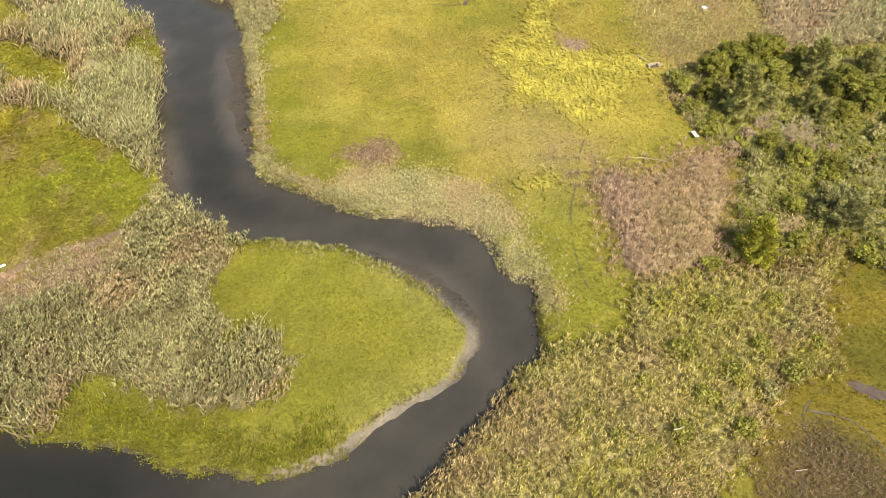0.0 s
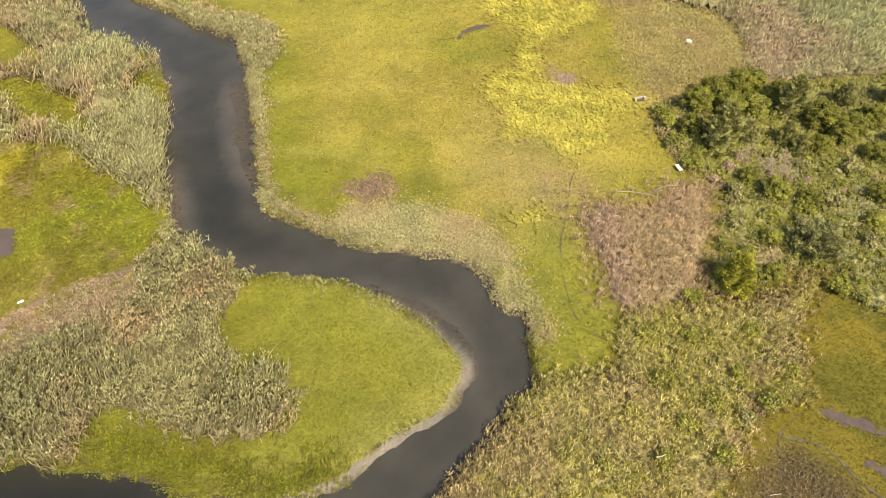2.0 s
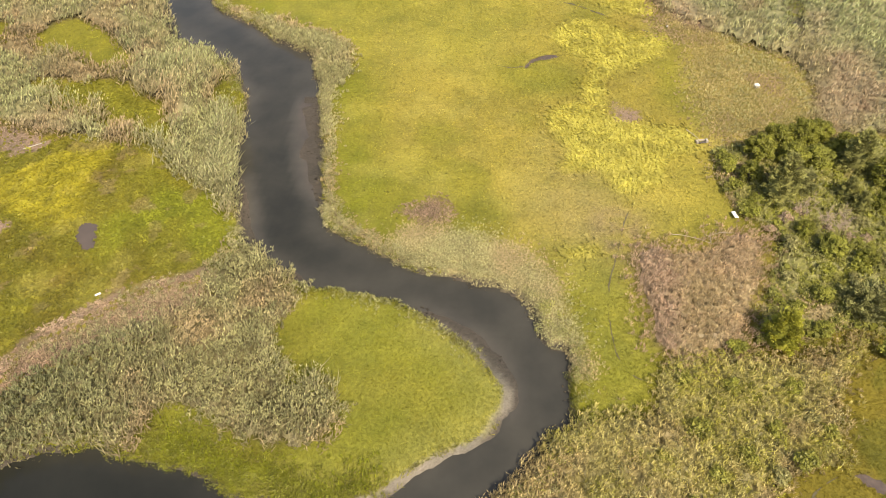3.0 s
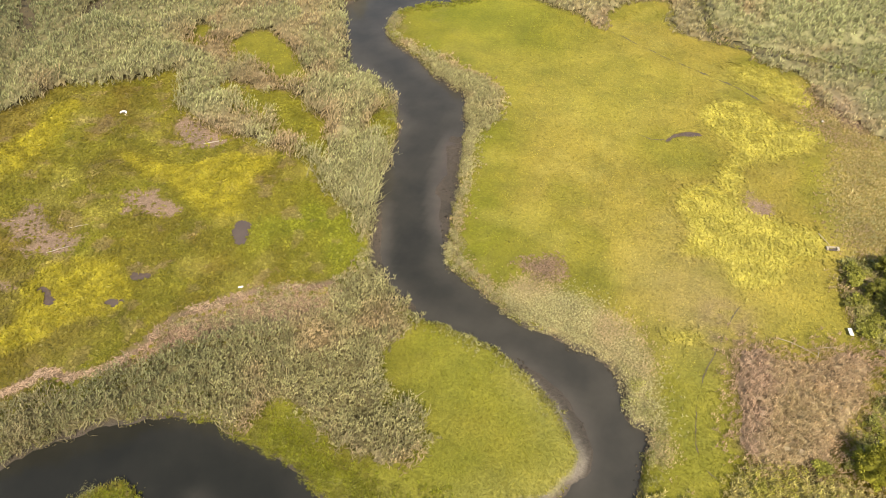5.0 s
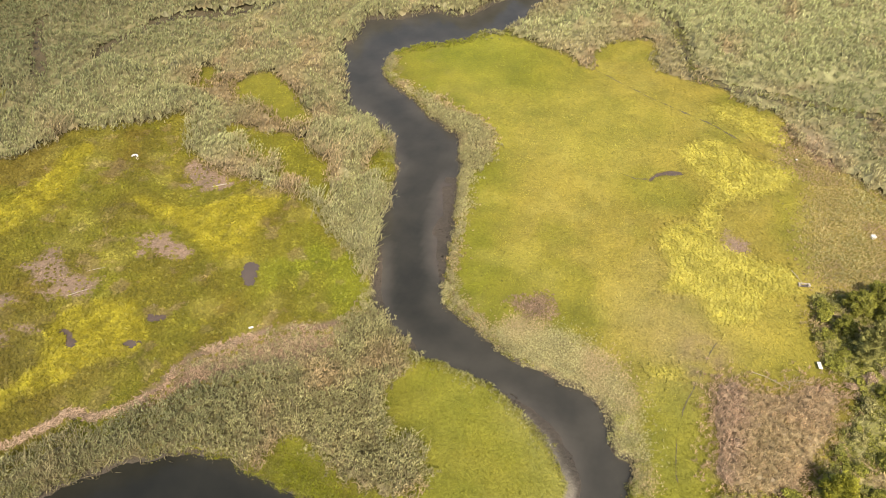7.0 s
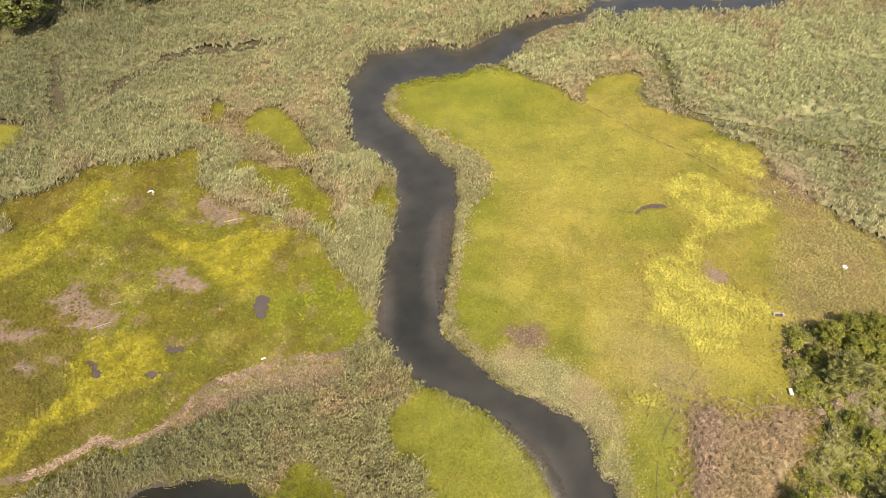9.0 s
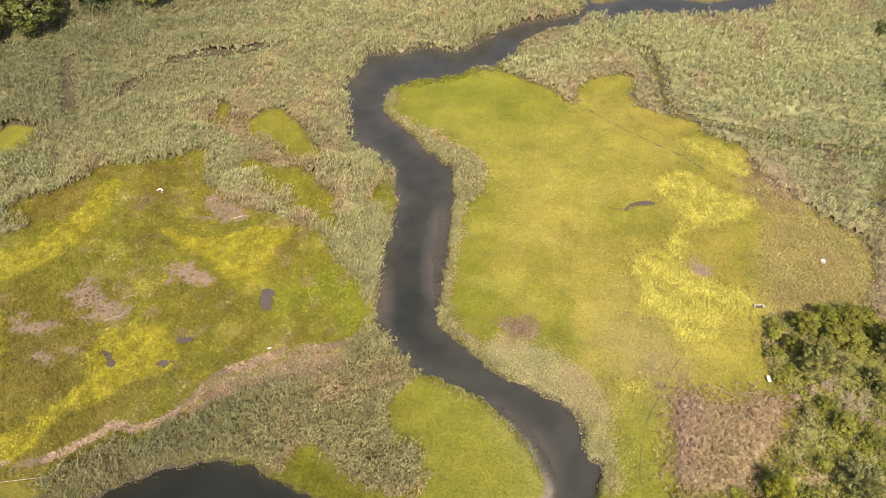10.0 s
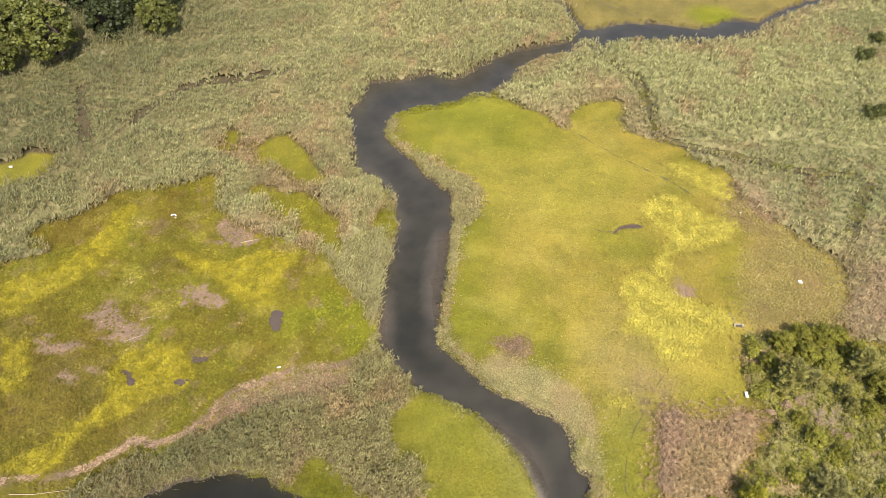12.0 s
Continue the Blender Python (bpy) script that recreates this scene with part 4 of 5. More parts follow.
reed_bed("reed_bed", REEDS["south_east"], 4.4, 1.5, ((0.47, 0.405, 0.150), (0.40, 0.36, 0.072), (0.44, 0.335, 0.165)), "mixed olive reeds and low scrub by the creek", 0.50, 0.095, 4, 0.0, None, 0.53, 1.1, mat=0.5, lift=(0.25, 0.5), litter=0.4, vary=0.3, tight=0.36, jump=0.18)
reed_bed("reed_bed", REEDS["grove"], 3.2, 1.4, (SAGE * 0.8 + MOSS * 0.3, MOSS * 1.3, TAN), "grey-green scrub grass under the cedars", 0.55, 0.10, 2, lift=(0.3, 0.65), litter=0.25)
reed_bed("reed_bed", REEDS["east_bank"], 6.0, 1.6, (SAGE * 1.2, SAGE * 1.05, TAN), "pale reeds on the creek bank", 0.6, 0.095, 3)
reed_bed("reed_bed", REEDS["lower_bank"], 13.0, 0.8, (SAGE * 1.3, (0.47, 0.41, 0.22), TAN * 1.05), "pale tan reeds on the outer creek bank", 0.36, 0.055, 2, fray=1.3, splay=0.6, vary=0.14, over=0.7)


def straw_line():
    """Bleached straw washed up in a line by the tide."""
    x, y = scatter(lambda a, c: (at(WRACK, a, c) < 0.45 + 1.1 * wobble(a, c, 3.0, 73)) & (wobble(a, c, 5.0, 74) > 0.38), -90, -34, 14, 62, 50)
    n = len(x)
    z = height(x, y) + 0.05
    tint = np.tile((0.50, 0.36, 0.25), (n, 1)) * rng.uniform(0.6, 1.35, (n, 1))
    piece = blades(np.stack([x, y, z], 1), turn(n), rng.uniform(0.4, 0.9, n), rng.uniform(0.06, 0.11, n), rng.uniform(0.0, 0.35, n), tint, 0.1)
    return joined("straw_wrack", [piece], REED, "bleached straw washed up in a winding line", "straw")


straw_line()


def pan_straw():
    """Matted dead straw on the bare pans of the meadow."""
    x, y = scatter(lambda a, c: (at(BARE, a, c) + 6.5 * (wobble(a, c, 2.0, 26) - 0.5) > 0.1) & (covered(a, c) < 0) & (at(CREEK, a, c) < -0.5), -104, 40, 34, 135, 14)
    n = len(x)
    tint = np.tile((0.34, 0.236, 0.180), (n, 1)) * rng.uniform(0.6, 1.3, (n, 1))
    piece = blades(np.stack([x, y, height(x, y) + 0.02], 1), turn(n), rng.uniform(0.25, 0.6, n), rng.uniform(0.05, 0.1, n), rng.uniform(0.1, 0.4, n), tint, 0.1, True)
    return joined("dead_straw", [piece], REED, "pinkish-grey dead straw matted on bare mud", "straw")


pan_straw()


def mud_clods():
    """Dark lumps of mud and mussels fallen from the undercut banks."""
    x, y = scatter(lambda a, c: (at(CREEK, a, c) > -0.1) & (at(CREEK, a, c) < 0.3 + 1.6 * wobble(a, c, 4.0, 77) ** 2 + 0.9 * (at(MUD, a, c) > -1)) & (wobble(a, c, 6.0, 78) > 0.36) & (at(POINT_EDGE, a, c) > 1.6), -72, 12, 36, 150, 4.0)
    n = len(x)
    z = np.maximum(height(x, y), WATER_Z)
    r = rng.uniform(0.07, 0.2, n)
    unit = np.array([(1, 0, 0), (0, 1, 0), (-1, 0, 0), (0, -1, 0), (0, 0, 0.8), (0, 0, -0.6)])
    v = np.stack([x, y, z], 1)[:, None] + unit[None] * r[:, None, None] * rng.uniform(0.6, 1.3, (n, 6, 1))
    f = np.array([(0, 1, 4), (1, 2, 4), (2, 3, 4), (3, 0, 4), (1, 0, 5), (2, 1, 5), (3, 2, 5), (0, 3, 5)])
    faces = (f[None] + 6 * np.arange(n)[:, None, None]).reshape(-1, 3)
    tint = np.repeat(np.array((0.050, 0.041, 0.032)) * rng.uniform(0.6, 1.6, (n, 1)), 6, 0)
    o = mesh_object("mud_clods", v.reshape(-1, 3), faces, GROUND, tint, None, True)
    return tagged(o, "dark lumps of mud along the creek's waterline", "mud", kind="stuff")


mud_clods()


# ---------------------------------------------------------------- shrubs and trees
def leaves(center, normal, long, wide, tint):
    """Flat leaf sprays as four-cornered kites about their centres."""
    n = len(center)
    normal = normal / (np.linalg.norm(normal, axis=1, keepdims=True) + 1e-9)
    a = np.cross(normal, rng.normal(0, 1, (n, 3)))
    a /= np.linalg.norm(a, axis=1, keepdims=True) + 1e-9
    b = np.cross(normal, a)
    a, b = a * long[:, None], b * wide[:, None]
    lift = normal * (0.25 * long)[:, None]
    v = np.stack([center - a, center + b + lift, center + a, center - b + lift], 1).reshape(-1, 3)
    return v, np.repeat(tint, 4, 0)


def clumps(centers, radii, count, size, tint, flat=0.85, spread=0.7, core=0.0):
    """Leafy clumps: sprays over lumpy balls, each clump and spray in its own random tone."""
    k = len(centers)
    c = np.repeat(np.asarray(centers, float), count, 0)
    r = np.repeat(np.asarray(radii, float), count)
    d = rng.normal(0, 1, (k * count, 3))
    d[:, 2] = np.where(d[:, 2] < -0.3, -d[:, 2], d[:, 2])
    d /= np.linalg.norm(d, axis=1, keepdims=True)
    p = c + d * (r * rng.uniform(0.5, 1.2, k * count))[:, None] * (1, 1, flat)
    shade = np.repeat(rng.uniform(0.75, 1.25, k), count) * rng.uniform(0.7, 1.3, k * count)
    t = np.asarray(tint)[None] * shade[:, None]
    s = size * rng.uniform(0.6, 1.3, k * count)
    v, t = leaves(p, d + rng.normal(0, spread, d.shape) + (0, 0, 0.35), s, s * 0.6, t)
    if not core:
        return v, t
    # the dense twigs and leaves inside each clump
    cube = np.array([(a, b, e) for a in (-1, 1) for b in (-1, 1) for e in (-1, 1)], float) * 0.577
    sides = np.array([(0, 1, 3, 2), (4, 6, 7, 5), (0, 4, 5, 1), (2, 3, 7, 6), (0, 2, 6, 4), (1, 5, 7, 3)])
    w = np.asarray(centers, float)[:, None] + cube[None] * (np.asarray(radii, float) * core)[:, None, None] * rng.uniform(0.7, 1.2, (k, 8, 1)) * (1, 1, flat)
    inner = np.repeat(np.asarray(tint)[None] * rng.uniform(0.7, 1.0, (k, 1)), 24, 0)
    return np.vstack([v, w[:, sides].reshape(-1, 3)]), np.vstack([t, inner])


def thing(name, label, category, group=""):
    return tagged(new(name), label, category, group)


def part(name, bm, mat, parent, label=""):
    me = bpy.data.meshes.new(name)
    bm.to_mesh(me)
    bm.free()
    me.materials.append(mat)
    o = new(name, me)
    o.parent = parent
    return tagged(o, label)


def leafy_part(name, pieces, mat, parent, sides=4):
    v = np.vstack([p[0] for p in pieces])
    t = np.vstack([p[1] for p in pieces])
    o = mesh_object(name, v, np.arange(len(v)).reshape(-1, sides), mat, np.clip(t, 0, 1))
    o.parent = parent
    return o


def tube(bm, points, radii, sides=6):
    """A tapered limb along points."""
    rings = []
    for i, (p, r) in enumerate(zip(points, radii)):
        p = Vector(p)
        along = Vector(points[min(i + 1, len(points) - 1)]) - Vector(points[max(i - 1, 0)])
        q = along.to_track_quat("Z", "Y")
        rings.append([bm.verts.new(p + q @ Vector((r * math.cos(2 * math.pi * k / sides), r * math.sin(2 * math.pi * k / sides), 0))) for k in range(sides)])
    for a, b in zip(rings, rings[1:]):
        for k in range(sides):
            bm.faces.new((a[k], a[(k + 1) % sides], b[(k + 1) % sides], b[k]))
    bm.faces.new(rings[0][::-1])
    bm.faces.new(rings[-1])


def limb(bm, start, way, length, radius, bends=4, droop=0.0, sides=5):
    p, d = Vector(start), Vector(way).normalized()
    pts, rad = [p.copy()], [radius]
    for i in range(bends):
        d = (d + Vector(rng.normal(0, 0.16, 3)) + Vector((0, 0, -droop))).normalized()
        p = p + d * (length / bends)
        pts.append(p.copy())
        rad.append(radius * (1 - 0.8 * (i + 1) / bends))
    tube(bm, pts, rad, sides)
    return pts


def broad_tree(name, tall, wide, tint, label, count=24, sprays=150, size=0.28, small=1.0):
    t = thing(name, label, "tree")
    bm = bmesh.new()
    trunk = limb(bm, (0, 0, -0.2), (0, 0, 1), tall * 0.6, 0.035 * tall, 5, 0, 8)
    centers, radii = [], []
    for i in range(count):
        a = i * 2.4 + rng.uniform(-0.4, 0.4)
        f = (i + 0.5) / count
        out = wide * 0.72 * math.sqrt(max(0.0, 1 - (1.7 * f - 0.65) ** 2)) * rng.uniform(0.65, 1.05)
        c = Vector((math.cos(a) * out, math.sin(a) * out, tall * (0.28 + 0.62 * f)))
        centers.append(c)
        radii.append(wide * small * rng.uniform(0.17, 0.30))
        base = trunk[1 + int(f * 4)]
        limb(bm, base, c - base, (c - base).length * 0.9, 0.012 * tall, 3, 0)
    part("trunk", bm, BARK, t)
    leafy_part("crown", [clumps(centers, radii, sprays, size, tint, core=0.85)], LEAF, t)
    return t


def shrub(name, tall, wide, tint, label, count=10, sprays=90, size=0.14):
    t = thing(name, label, "shrub")
    bm = bmesh.new()
    centers, radii = [], []
    for i in range(count):
        a, out = i * 2.4 + rng.uniform(-0.5, 0.5), wide * 0.7 * math.sqrt((i + 0.3) / count) * rng.uniform(0.8, 1.1)
        c = Vector((math.cos(a) * out, math.sin(a) * out, tall * rng.uniform(0.45, 0.8) * (1.1 - 0.35 * out / wide)))
        limb(bm, (0.1 * math.cos(a), 0.1 * math.sin(a), -0.1), c + Vector((0, 0, 0.4)), c.length, 0.035, 3, 0)
        centers.append(c)
        radii.append(wide * rng.uniform(0.30, 0.45))
    part("stems", bm, BARK, t)
    leafy_part("crown", [clumps(centers, radii, sprays, size, tint, 0.8, core=0.8)], LEAF, t)
    return t


def cedar(name, tall, wide, tint, label, power=0.75, low=0.04):
    """A conical cedar: upswept sprays set along many short boughs."""
    t = thing(name, label, "tree")
    bm = bmesh.new()
    limb(bm, (0, 0, -0.2), (0, 0, 1), tall * 0.97, 0.03 * tall, 5, 0, 8)
    boughs = 84
    base, way, long, tone = [], [], [], []
    for i in range(boughs):
        f = (i + 0.5) / boughs
        a = i * 2.39996 + rng.uniform(-0.4, 0.4)
        reach = wide * (1 - f) ** power * rng.uniform(0.62, 1.2) + 0.12
        z = tall * (low + (0.95 - low) * f)
        d = Vector((math.cos(a), math.sin(a), rng.uniform(0.2, 0.6)))
        if i % 2 == 0:
            limb(bm, (0, 0, z * 0.95), d, reach * 0.85, 0.02 * (1 - 0.6 * f) * tall / 5, 2, 0, 4)
        lift = rng.uniform(0.6, 1.5)
        for s in (0.72, 0.86, 0.97, 1.08):
            for k in range(2):
                base.append(Vector((0, 0, z)) + d * reach * s + Vector(rng.normal(0, 0.16, 3)) * (0.4 + wide * 0.3))
                way.append(d + Vector(rng.normal(0, 0.35, 3)) + Vector((0, 0, 0.5)))
                long.append(0.20 + 0.04 * wide * (1 - f))
                tone.append(lift * rng.uniform(0.8, 1.2))
    part("trunk", bm, BARK, t)
    rings, sides = 9, 10
    f = np.repeat((np.arange(rings) + 0.3) / rings, sides)
    a = np.tile(np.arange(sides) * 2 * math.pi / sides, rings) + f * 3
    r = (0.84 * wide * (1 - f) ** power + 0.03) * rng.uniform(0.7, 1.2, len(f))
    core = np.stack([np.cos(a) * r, np.sin(a) * r, tall * (low + (0.9 - low) * f) + rng.normal(0, 0.08, len(f))], 1)
    i = np.arange((rings - 1) * sides)
    j = i // sides * sides + (i + 1) % sides
    # core tinted darker than the sprays: the crown's inner shade, in colour
    inner = mesh_object("inner_foliage", core, np.stack([i, j, j + sides, i + sides], 1), NEEDLE, np.asarray(tint) * rng.uniform(0.5, 1.0, (len(core), 1)))
    inner.parent = t
    n = 18
    cc = np.repeat(np.array(base), n, 0) + rng.normal(0, 0.11, (len(base) * n, 3))
    ww = np.repeat(np.array(way), n, 0) + rng.normal(0, 0.34, (len(base) * n, 3))
    ll = np.repeat(np.array(long), n) * rng.uniform(0.6, 1.25, len(cc))
    shade = np.repeat(np.array(tone), n) * rng.uniform(0.8, 1.2, len(cc))
    piece = blades(cc, ww[:, :2], ll, ll * rng.uniform(0.45, 0.70, len(cc)), ww[:, 2], np.asarray(tint)[None] * shade[:, None], 0.05)
    leafy_part("crown", [piece], NEEDLE, t, 3)
    return t


def dead_shrub(name, tall, label):
    t = thing(name, label, "dead shrub")
    for k in range(5):
        bm = bmesh.new()
        a = k * 1.3 + rng.uniform(-0.3, 0.3)
        pts = limb(bm, (0, 0, -0.1), (0.6 * math.cos(a), 0.6 * math.sin(a), 1), tall * rng.uniform(0.8, 1.1), 0.06, 5, 0.02)
        branch = part("branch", bm, DEADWOOD, t)
        for p in pts[2:]:
            for _ in range(3):
                bm = bmesh.new()
                tip = limb(bm, p, Vector(rng.normal(0, 1, 3)) + Vector((0, 0, 0.8)), tall * rng.uniform(0.25, 0.45), 0.028, 3, 0, 4)
                for q in tip[1:]:
                    limb(bm, q, Vector(rng.normal(0, 1, 3)) + Vector((0, 0, 0.5)), tall * 0.18, 0.014, 2, 0, 3)
                part("twig", bm, DEADWOOD, branch)
    return t


def stand(x, y, scale=1.0, spin=None, high=1.0):
    z = float(height(np.array([x]), np.array([y]))[0])
    a = rng.uniform(0, 360) if spin is None else spin
    return pose(x, y, z - 0.03, 0, 0, a) @ Matrix.Diagonal((scale, scale, scale * high, 1))


def plant(ob, places):
    """The first place takes the thing itself, the others copies of it."""
    if len(places) > 1:
        ob["group"] = ob.name.split(".")[0].replace("_", " ") + "s of the marsh"
    mats = [stand(*p) for p in places]
    for m in mats[1:]:
        copy_thing(ob, m)
    ob.matrix_basis = mats[0]


DEEP = (0.205, 0.198, 0.030)
FRESH = (0.255, 0.248, 0.042)
DUSTY = (0.285, 0.255, 0.095)
CEDAR = (0.235, 0.222, 0.068)
plant(cedar("cedar_tree", 7.2, 2.4, CEDAR, "dark green conical red cedar in the scrub grove"), [(38.6, 77.6, 1.12), (50.6, 84.8, 1.0), (58.8, 86.4, 0.65), (66, 86.4, 0.8), (47.8, 78.0, 0.6), (48.8, 75.6, 0.55)])
plant(cedar("cedar_tree", 5.6, 2.1, (0.30, 0.285, 0.036), "yellow-green conical cedar standing in dry reeds", 0.7), [(33.6, 52.8, 1.0)])
plant(cedar("cedar_tree", 3.4, 3.0, (0.205, 0.195, 0.070), "low spreading grey-green cedar among shrubs", 0.45), [(44.8, 58.0, 1.0), (41.2, 79.6, 0.9)])
plant(broad_tree("bayberry_tree", 3.6, 2.3, DEEP, "rounded dark green bayberry tree in the grove", 24, 190, 0.115), [(37.4, 86.0, 1.15), (44.4, 90.0, 1.2), (54.0, 81.6, 1.25), (57.8, 80.0, 1.05), (35.4, 81.0, 0.9), (40.6, 89.0, 1.1), (56, 66.5, 0.8), (41.8, 85.0, 1.1), (47.0, 91.0, 1.0), (55.6, 78.0, 1.0), (61.6, 82.0, 1.0), (50.4, 88.6, 0.9), (52.0, 76.4, 0.8), (58.8, 74.4, 0.9), (63, 77, 0.9), (47, 66, 0.75), (40.4, 70.6, 0.7)])
plant(broad_tree("bayberry_tree", 2.9, 2.0, FRESH, "rounded fresh green shrub tree in the grove", 22, 180, 0.11), [(45.2, 84.6, 1.3), (43.0, 67.4, 1.1), (40.0, 59.4, 0.8), (48.6, 88.0, 0.8), (49.0, 79.6, 0.7), (38.8, 54.4, 0.7), (53.6, 62, 0.8)])
plant(shrub("marsh_elder", 1.9, 1.3, FRESH, "leafy green marsh elder shrub at the meadow's edge"), [(32.7, 82.6, 1.1), (32.6, 85.0, 1.0), (33.2, 79.4, 0.9), (34.2, 74.0, 1.0), (28.4, 51.0, 1.0), (45.4, 51.8, 1.0), (46.0, 64.6, 1.1), (33.6, 46.0, 0.9), (27.0, 45.4, 0.9), (35.4, 76.4, 0.8), (41.6, 64, 0.9), (36.6, 57.6, 0.8)])
plant(shrub("marsh_elder", 1.7, 1.2, (0.255, 0.240, 0.045), "yellow-green marsh elder shrub among reeds"), [(32.8, 37.2, 1.2), (27.2, 37.4, 1.0), (21.8, 46.4, 0.9), (22.6, 40.0, 1.2), (24.0, 35.0, 1.0), (30.6, 40.8, 0.9), (36.2, 41.0, 0.9), (18.6, 36.6, 0.8), (20.8, 31.4, 1.0), (26.6, 31.6, 1.1), (15.2, 31.0, 0.8), (52, 69, 0.9)])
plant(shrub("groundsel_bush", 1.8, 1.3, DUSTY, "dusty grey-green groundsel bush in the scrub"), [(38.0, 68.0, 1.1), (50.0, 66.0, 1.1), (54.8, 72.4, 1.2), (48.2, 72.6, 1.0), (46.4, 75.0, 0.9), (44.6, 62.6, 0.9), (60.4, 73.8, 1.1), (59.6, 68.0, 1.0), (36.8, 62.4, 0.9), (29.8, 35.4, 0.9), (34.6, 42.6, 0.8), (51.6, 59.0, 1.0)])
plant(shrub("groundsel_bush", 1.4, 1.2, (0.36, 0.26, 0.175), "dry pinkish-brown bush under the cedars"), [(38.6, 73.0, 1.0), (40.8, 74.6, 0.9), (43.6, 71.4, 0.8), (46.0, 70.2, 0.8), (36.4, 71.0, 0.7), (52.4, 68.4, 0.8), (48.2, 70.0, 0.9), (36.0, 77.4, 0.6)])
plant(dead_shrub("dead_shrub", 2.2, "bare grey dead shrub with forked branches"), [(41.0, 74.4, 1.1), (43.8, 72.6, 1.25), (45.6, 71.6, 1.1), (46.6, 74.2, 0.9), (42.4, 76.0, 0.9)])
plant(broad_tree("maple_tree", 9.5, 5.6, (0.108, 0.116, 0.028), "large green deciduous tree behind the reeds", 70, 80, 0.30, 0.62), [(-164.5, 129.5, 1.95), (-180, 136, 1.7), (-174, 118, 1.4), (-143.5, 152, 1.4)])
plant(broad_tree("maple_tree", 9.0, 5.2, (0.045, 0.055, 0.020), "dark green deciduous tree at the wood's edge", 70, 70, 0.32, 0.62), [(-156, 145, 1.65), (-160, 158, 1.6), (-190, 132, 1.3), (-174, 156, 1.6), (-149, 164, 1.3), (-186, 122, 1.3)])
plant(shrub("reed_side_shrub", 2.4, 1.8, (0.10, 0.11, 0.030), "dark green shrub rising out of the far reeds"), [(57.7, 200, 1.9), (58, 170, 1.9), (60.5, 173, 1.3), (62, 212, 1.6)])


def bank_shrubs(name, test, per_m2, tall, tints, label, span=(-85, 24, 10, 160), core=0.0):
    """Low leafy bushes, each a pair of small leafy heads."""
    x, y = scatter(test, *span, per_m2)
    n = len(x)
    z = height(x, y)
    s = tall * rng.uniform(0.6, 1.25, n)
    k = rng.random(n)[:, None]
    tint = (np.asarray(tints[0]) * k + np.asarray(tints[1]) * (1 - k)) * rng.uniform(0.8, 1.25, (n, 1))
    c = np.stack([x, y, z + s * 0.45], 1)
    pieces = []
    for _ in range(2):
        m = c + rng.normal(0, 0.22, c.shape) * (1, 1, 0.4)
        count = 19 if core else 24
        p, t = clumps(m, s * 0.52, count, 0.105 if core else 0.085, (1, 1, 1), core=core)
        own = np.repeat(tint, count * 4, 0)
        pieces.append((p, t * (np.vstack([own, np.repeat(tint, 24, 0)]) if core else own)))
    return joined(name, pieces, LEAF, label, "shrubs", 4)


def within(key, gaps, seed):
    return lambda x, y: (at(REEDS[key], x, y) > 0.4) & (wobble(x, y, 4.5, seed) > gaps) & (np.hypot((x - 43.5) / 3.4, (y - 73) / 2.0) > 1) & (at(CREEK, x, y) < -0.6) & in_reach(x, y)


def edge_of(lo, hi, region, gaps):
    def test(x, y):
        c = at(CREEK, x, y)
        return (c > lo) & (c < hi + 0.6) & region(x, y) & (wobble(x, y, 3.0, 61) > gaps)
    return test


SHORE = np.minimum(np.minimum(CREEK + 3.4, 1.0 - CREEK), distance(smooth([(-46, 37), (-15, 36), (-11, 27), (-30, 24), (-46, 26)], True, 4)))
FRINGE = np.minimum(np.minimum(CREEK + 2.0, 0.6 - CREEK), distance(smooth([(-13, 62), (-20, 71), (-23.5, 84), (-27, 100), (-38, 116), (-54, 127), (-58, 133), (-64, 128), (-50, 111), (-36, 100), (-33, 86), (-28, 70), (-22, 62)], True, 4)))
reed_bed("reed_bed", FRINGE, 6.5, 1.15, (TAN * 0.5 + SAGE * 0.55, SAGE * 1.1, TAN), "narrow pale fringe of reeds along the meadow bank", 0.55, 0.09, 3, 2.6, None, 0.56, 0.5)
TIP = np.minimum(np.minimum(CREEK + 1.8, 0.6 - CREEK), distance(smooth([(-66, 127), (-58, 120), (-48, 132), (-34, 146), (-40, 158), (-52, 149), (-62, 141)], True, 4)))
reed_bed("cordgrass", TIP, 6.5, 0.95, (GREEN * 1.7, GREEN * 1.5, SAGE * 0.9), "bright green cordgrass round the meadow's tip", 0.45, 0.08, 4, 0.0, None, 0.58, 0.6, "grass", splay=0.6, lift=(0.35, 0.7), litter=0.1)
POINT_RIM = np.minimum(np.minimum(CREEK + 1.3, 0.5 - CREEK), distance(smooth([(-27, 60), (-14, 61), (-5, 57), (0, 51), (-3, 48), (-8, 50.5), (-15, 54), (-24, 54)], True, 4)))
reed_bed("cordgrass", POINT_RIM, 6.0, 0.75, (GREEN * 1.75, SAGE * 0.8 + GREEN * 0.4, SAGE), "pale green cordgrass round the point bar's rim", 0.42, 0.07, 3, 0.0, None, 0.55, 0.3, "grass", splay=0.6)
SPIT = np.minimum(0.5 - CREEK, distance(smooth([(-62, -6), (-40, 6), (-34, 22), (-46, 25), (-56, 14)], True, 4)))
reed_bed("cordgrass", SHORE, 6.5, 0.95, (GREEN * 1.55, GREEN * 1.3, (0.22, 0.21, 0.035)), "bright green cordgrass along the muddy bank", 0.42, 0.07, 4, 0.0, None, 0.62, 0.7, "grass", splay=0.6, lift=(0.35, 0.7), litter=0.1)
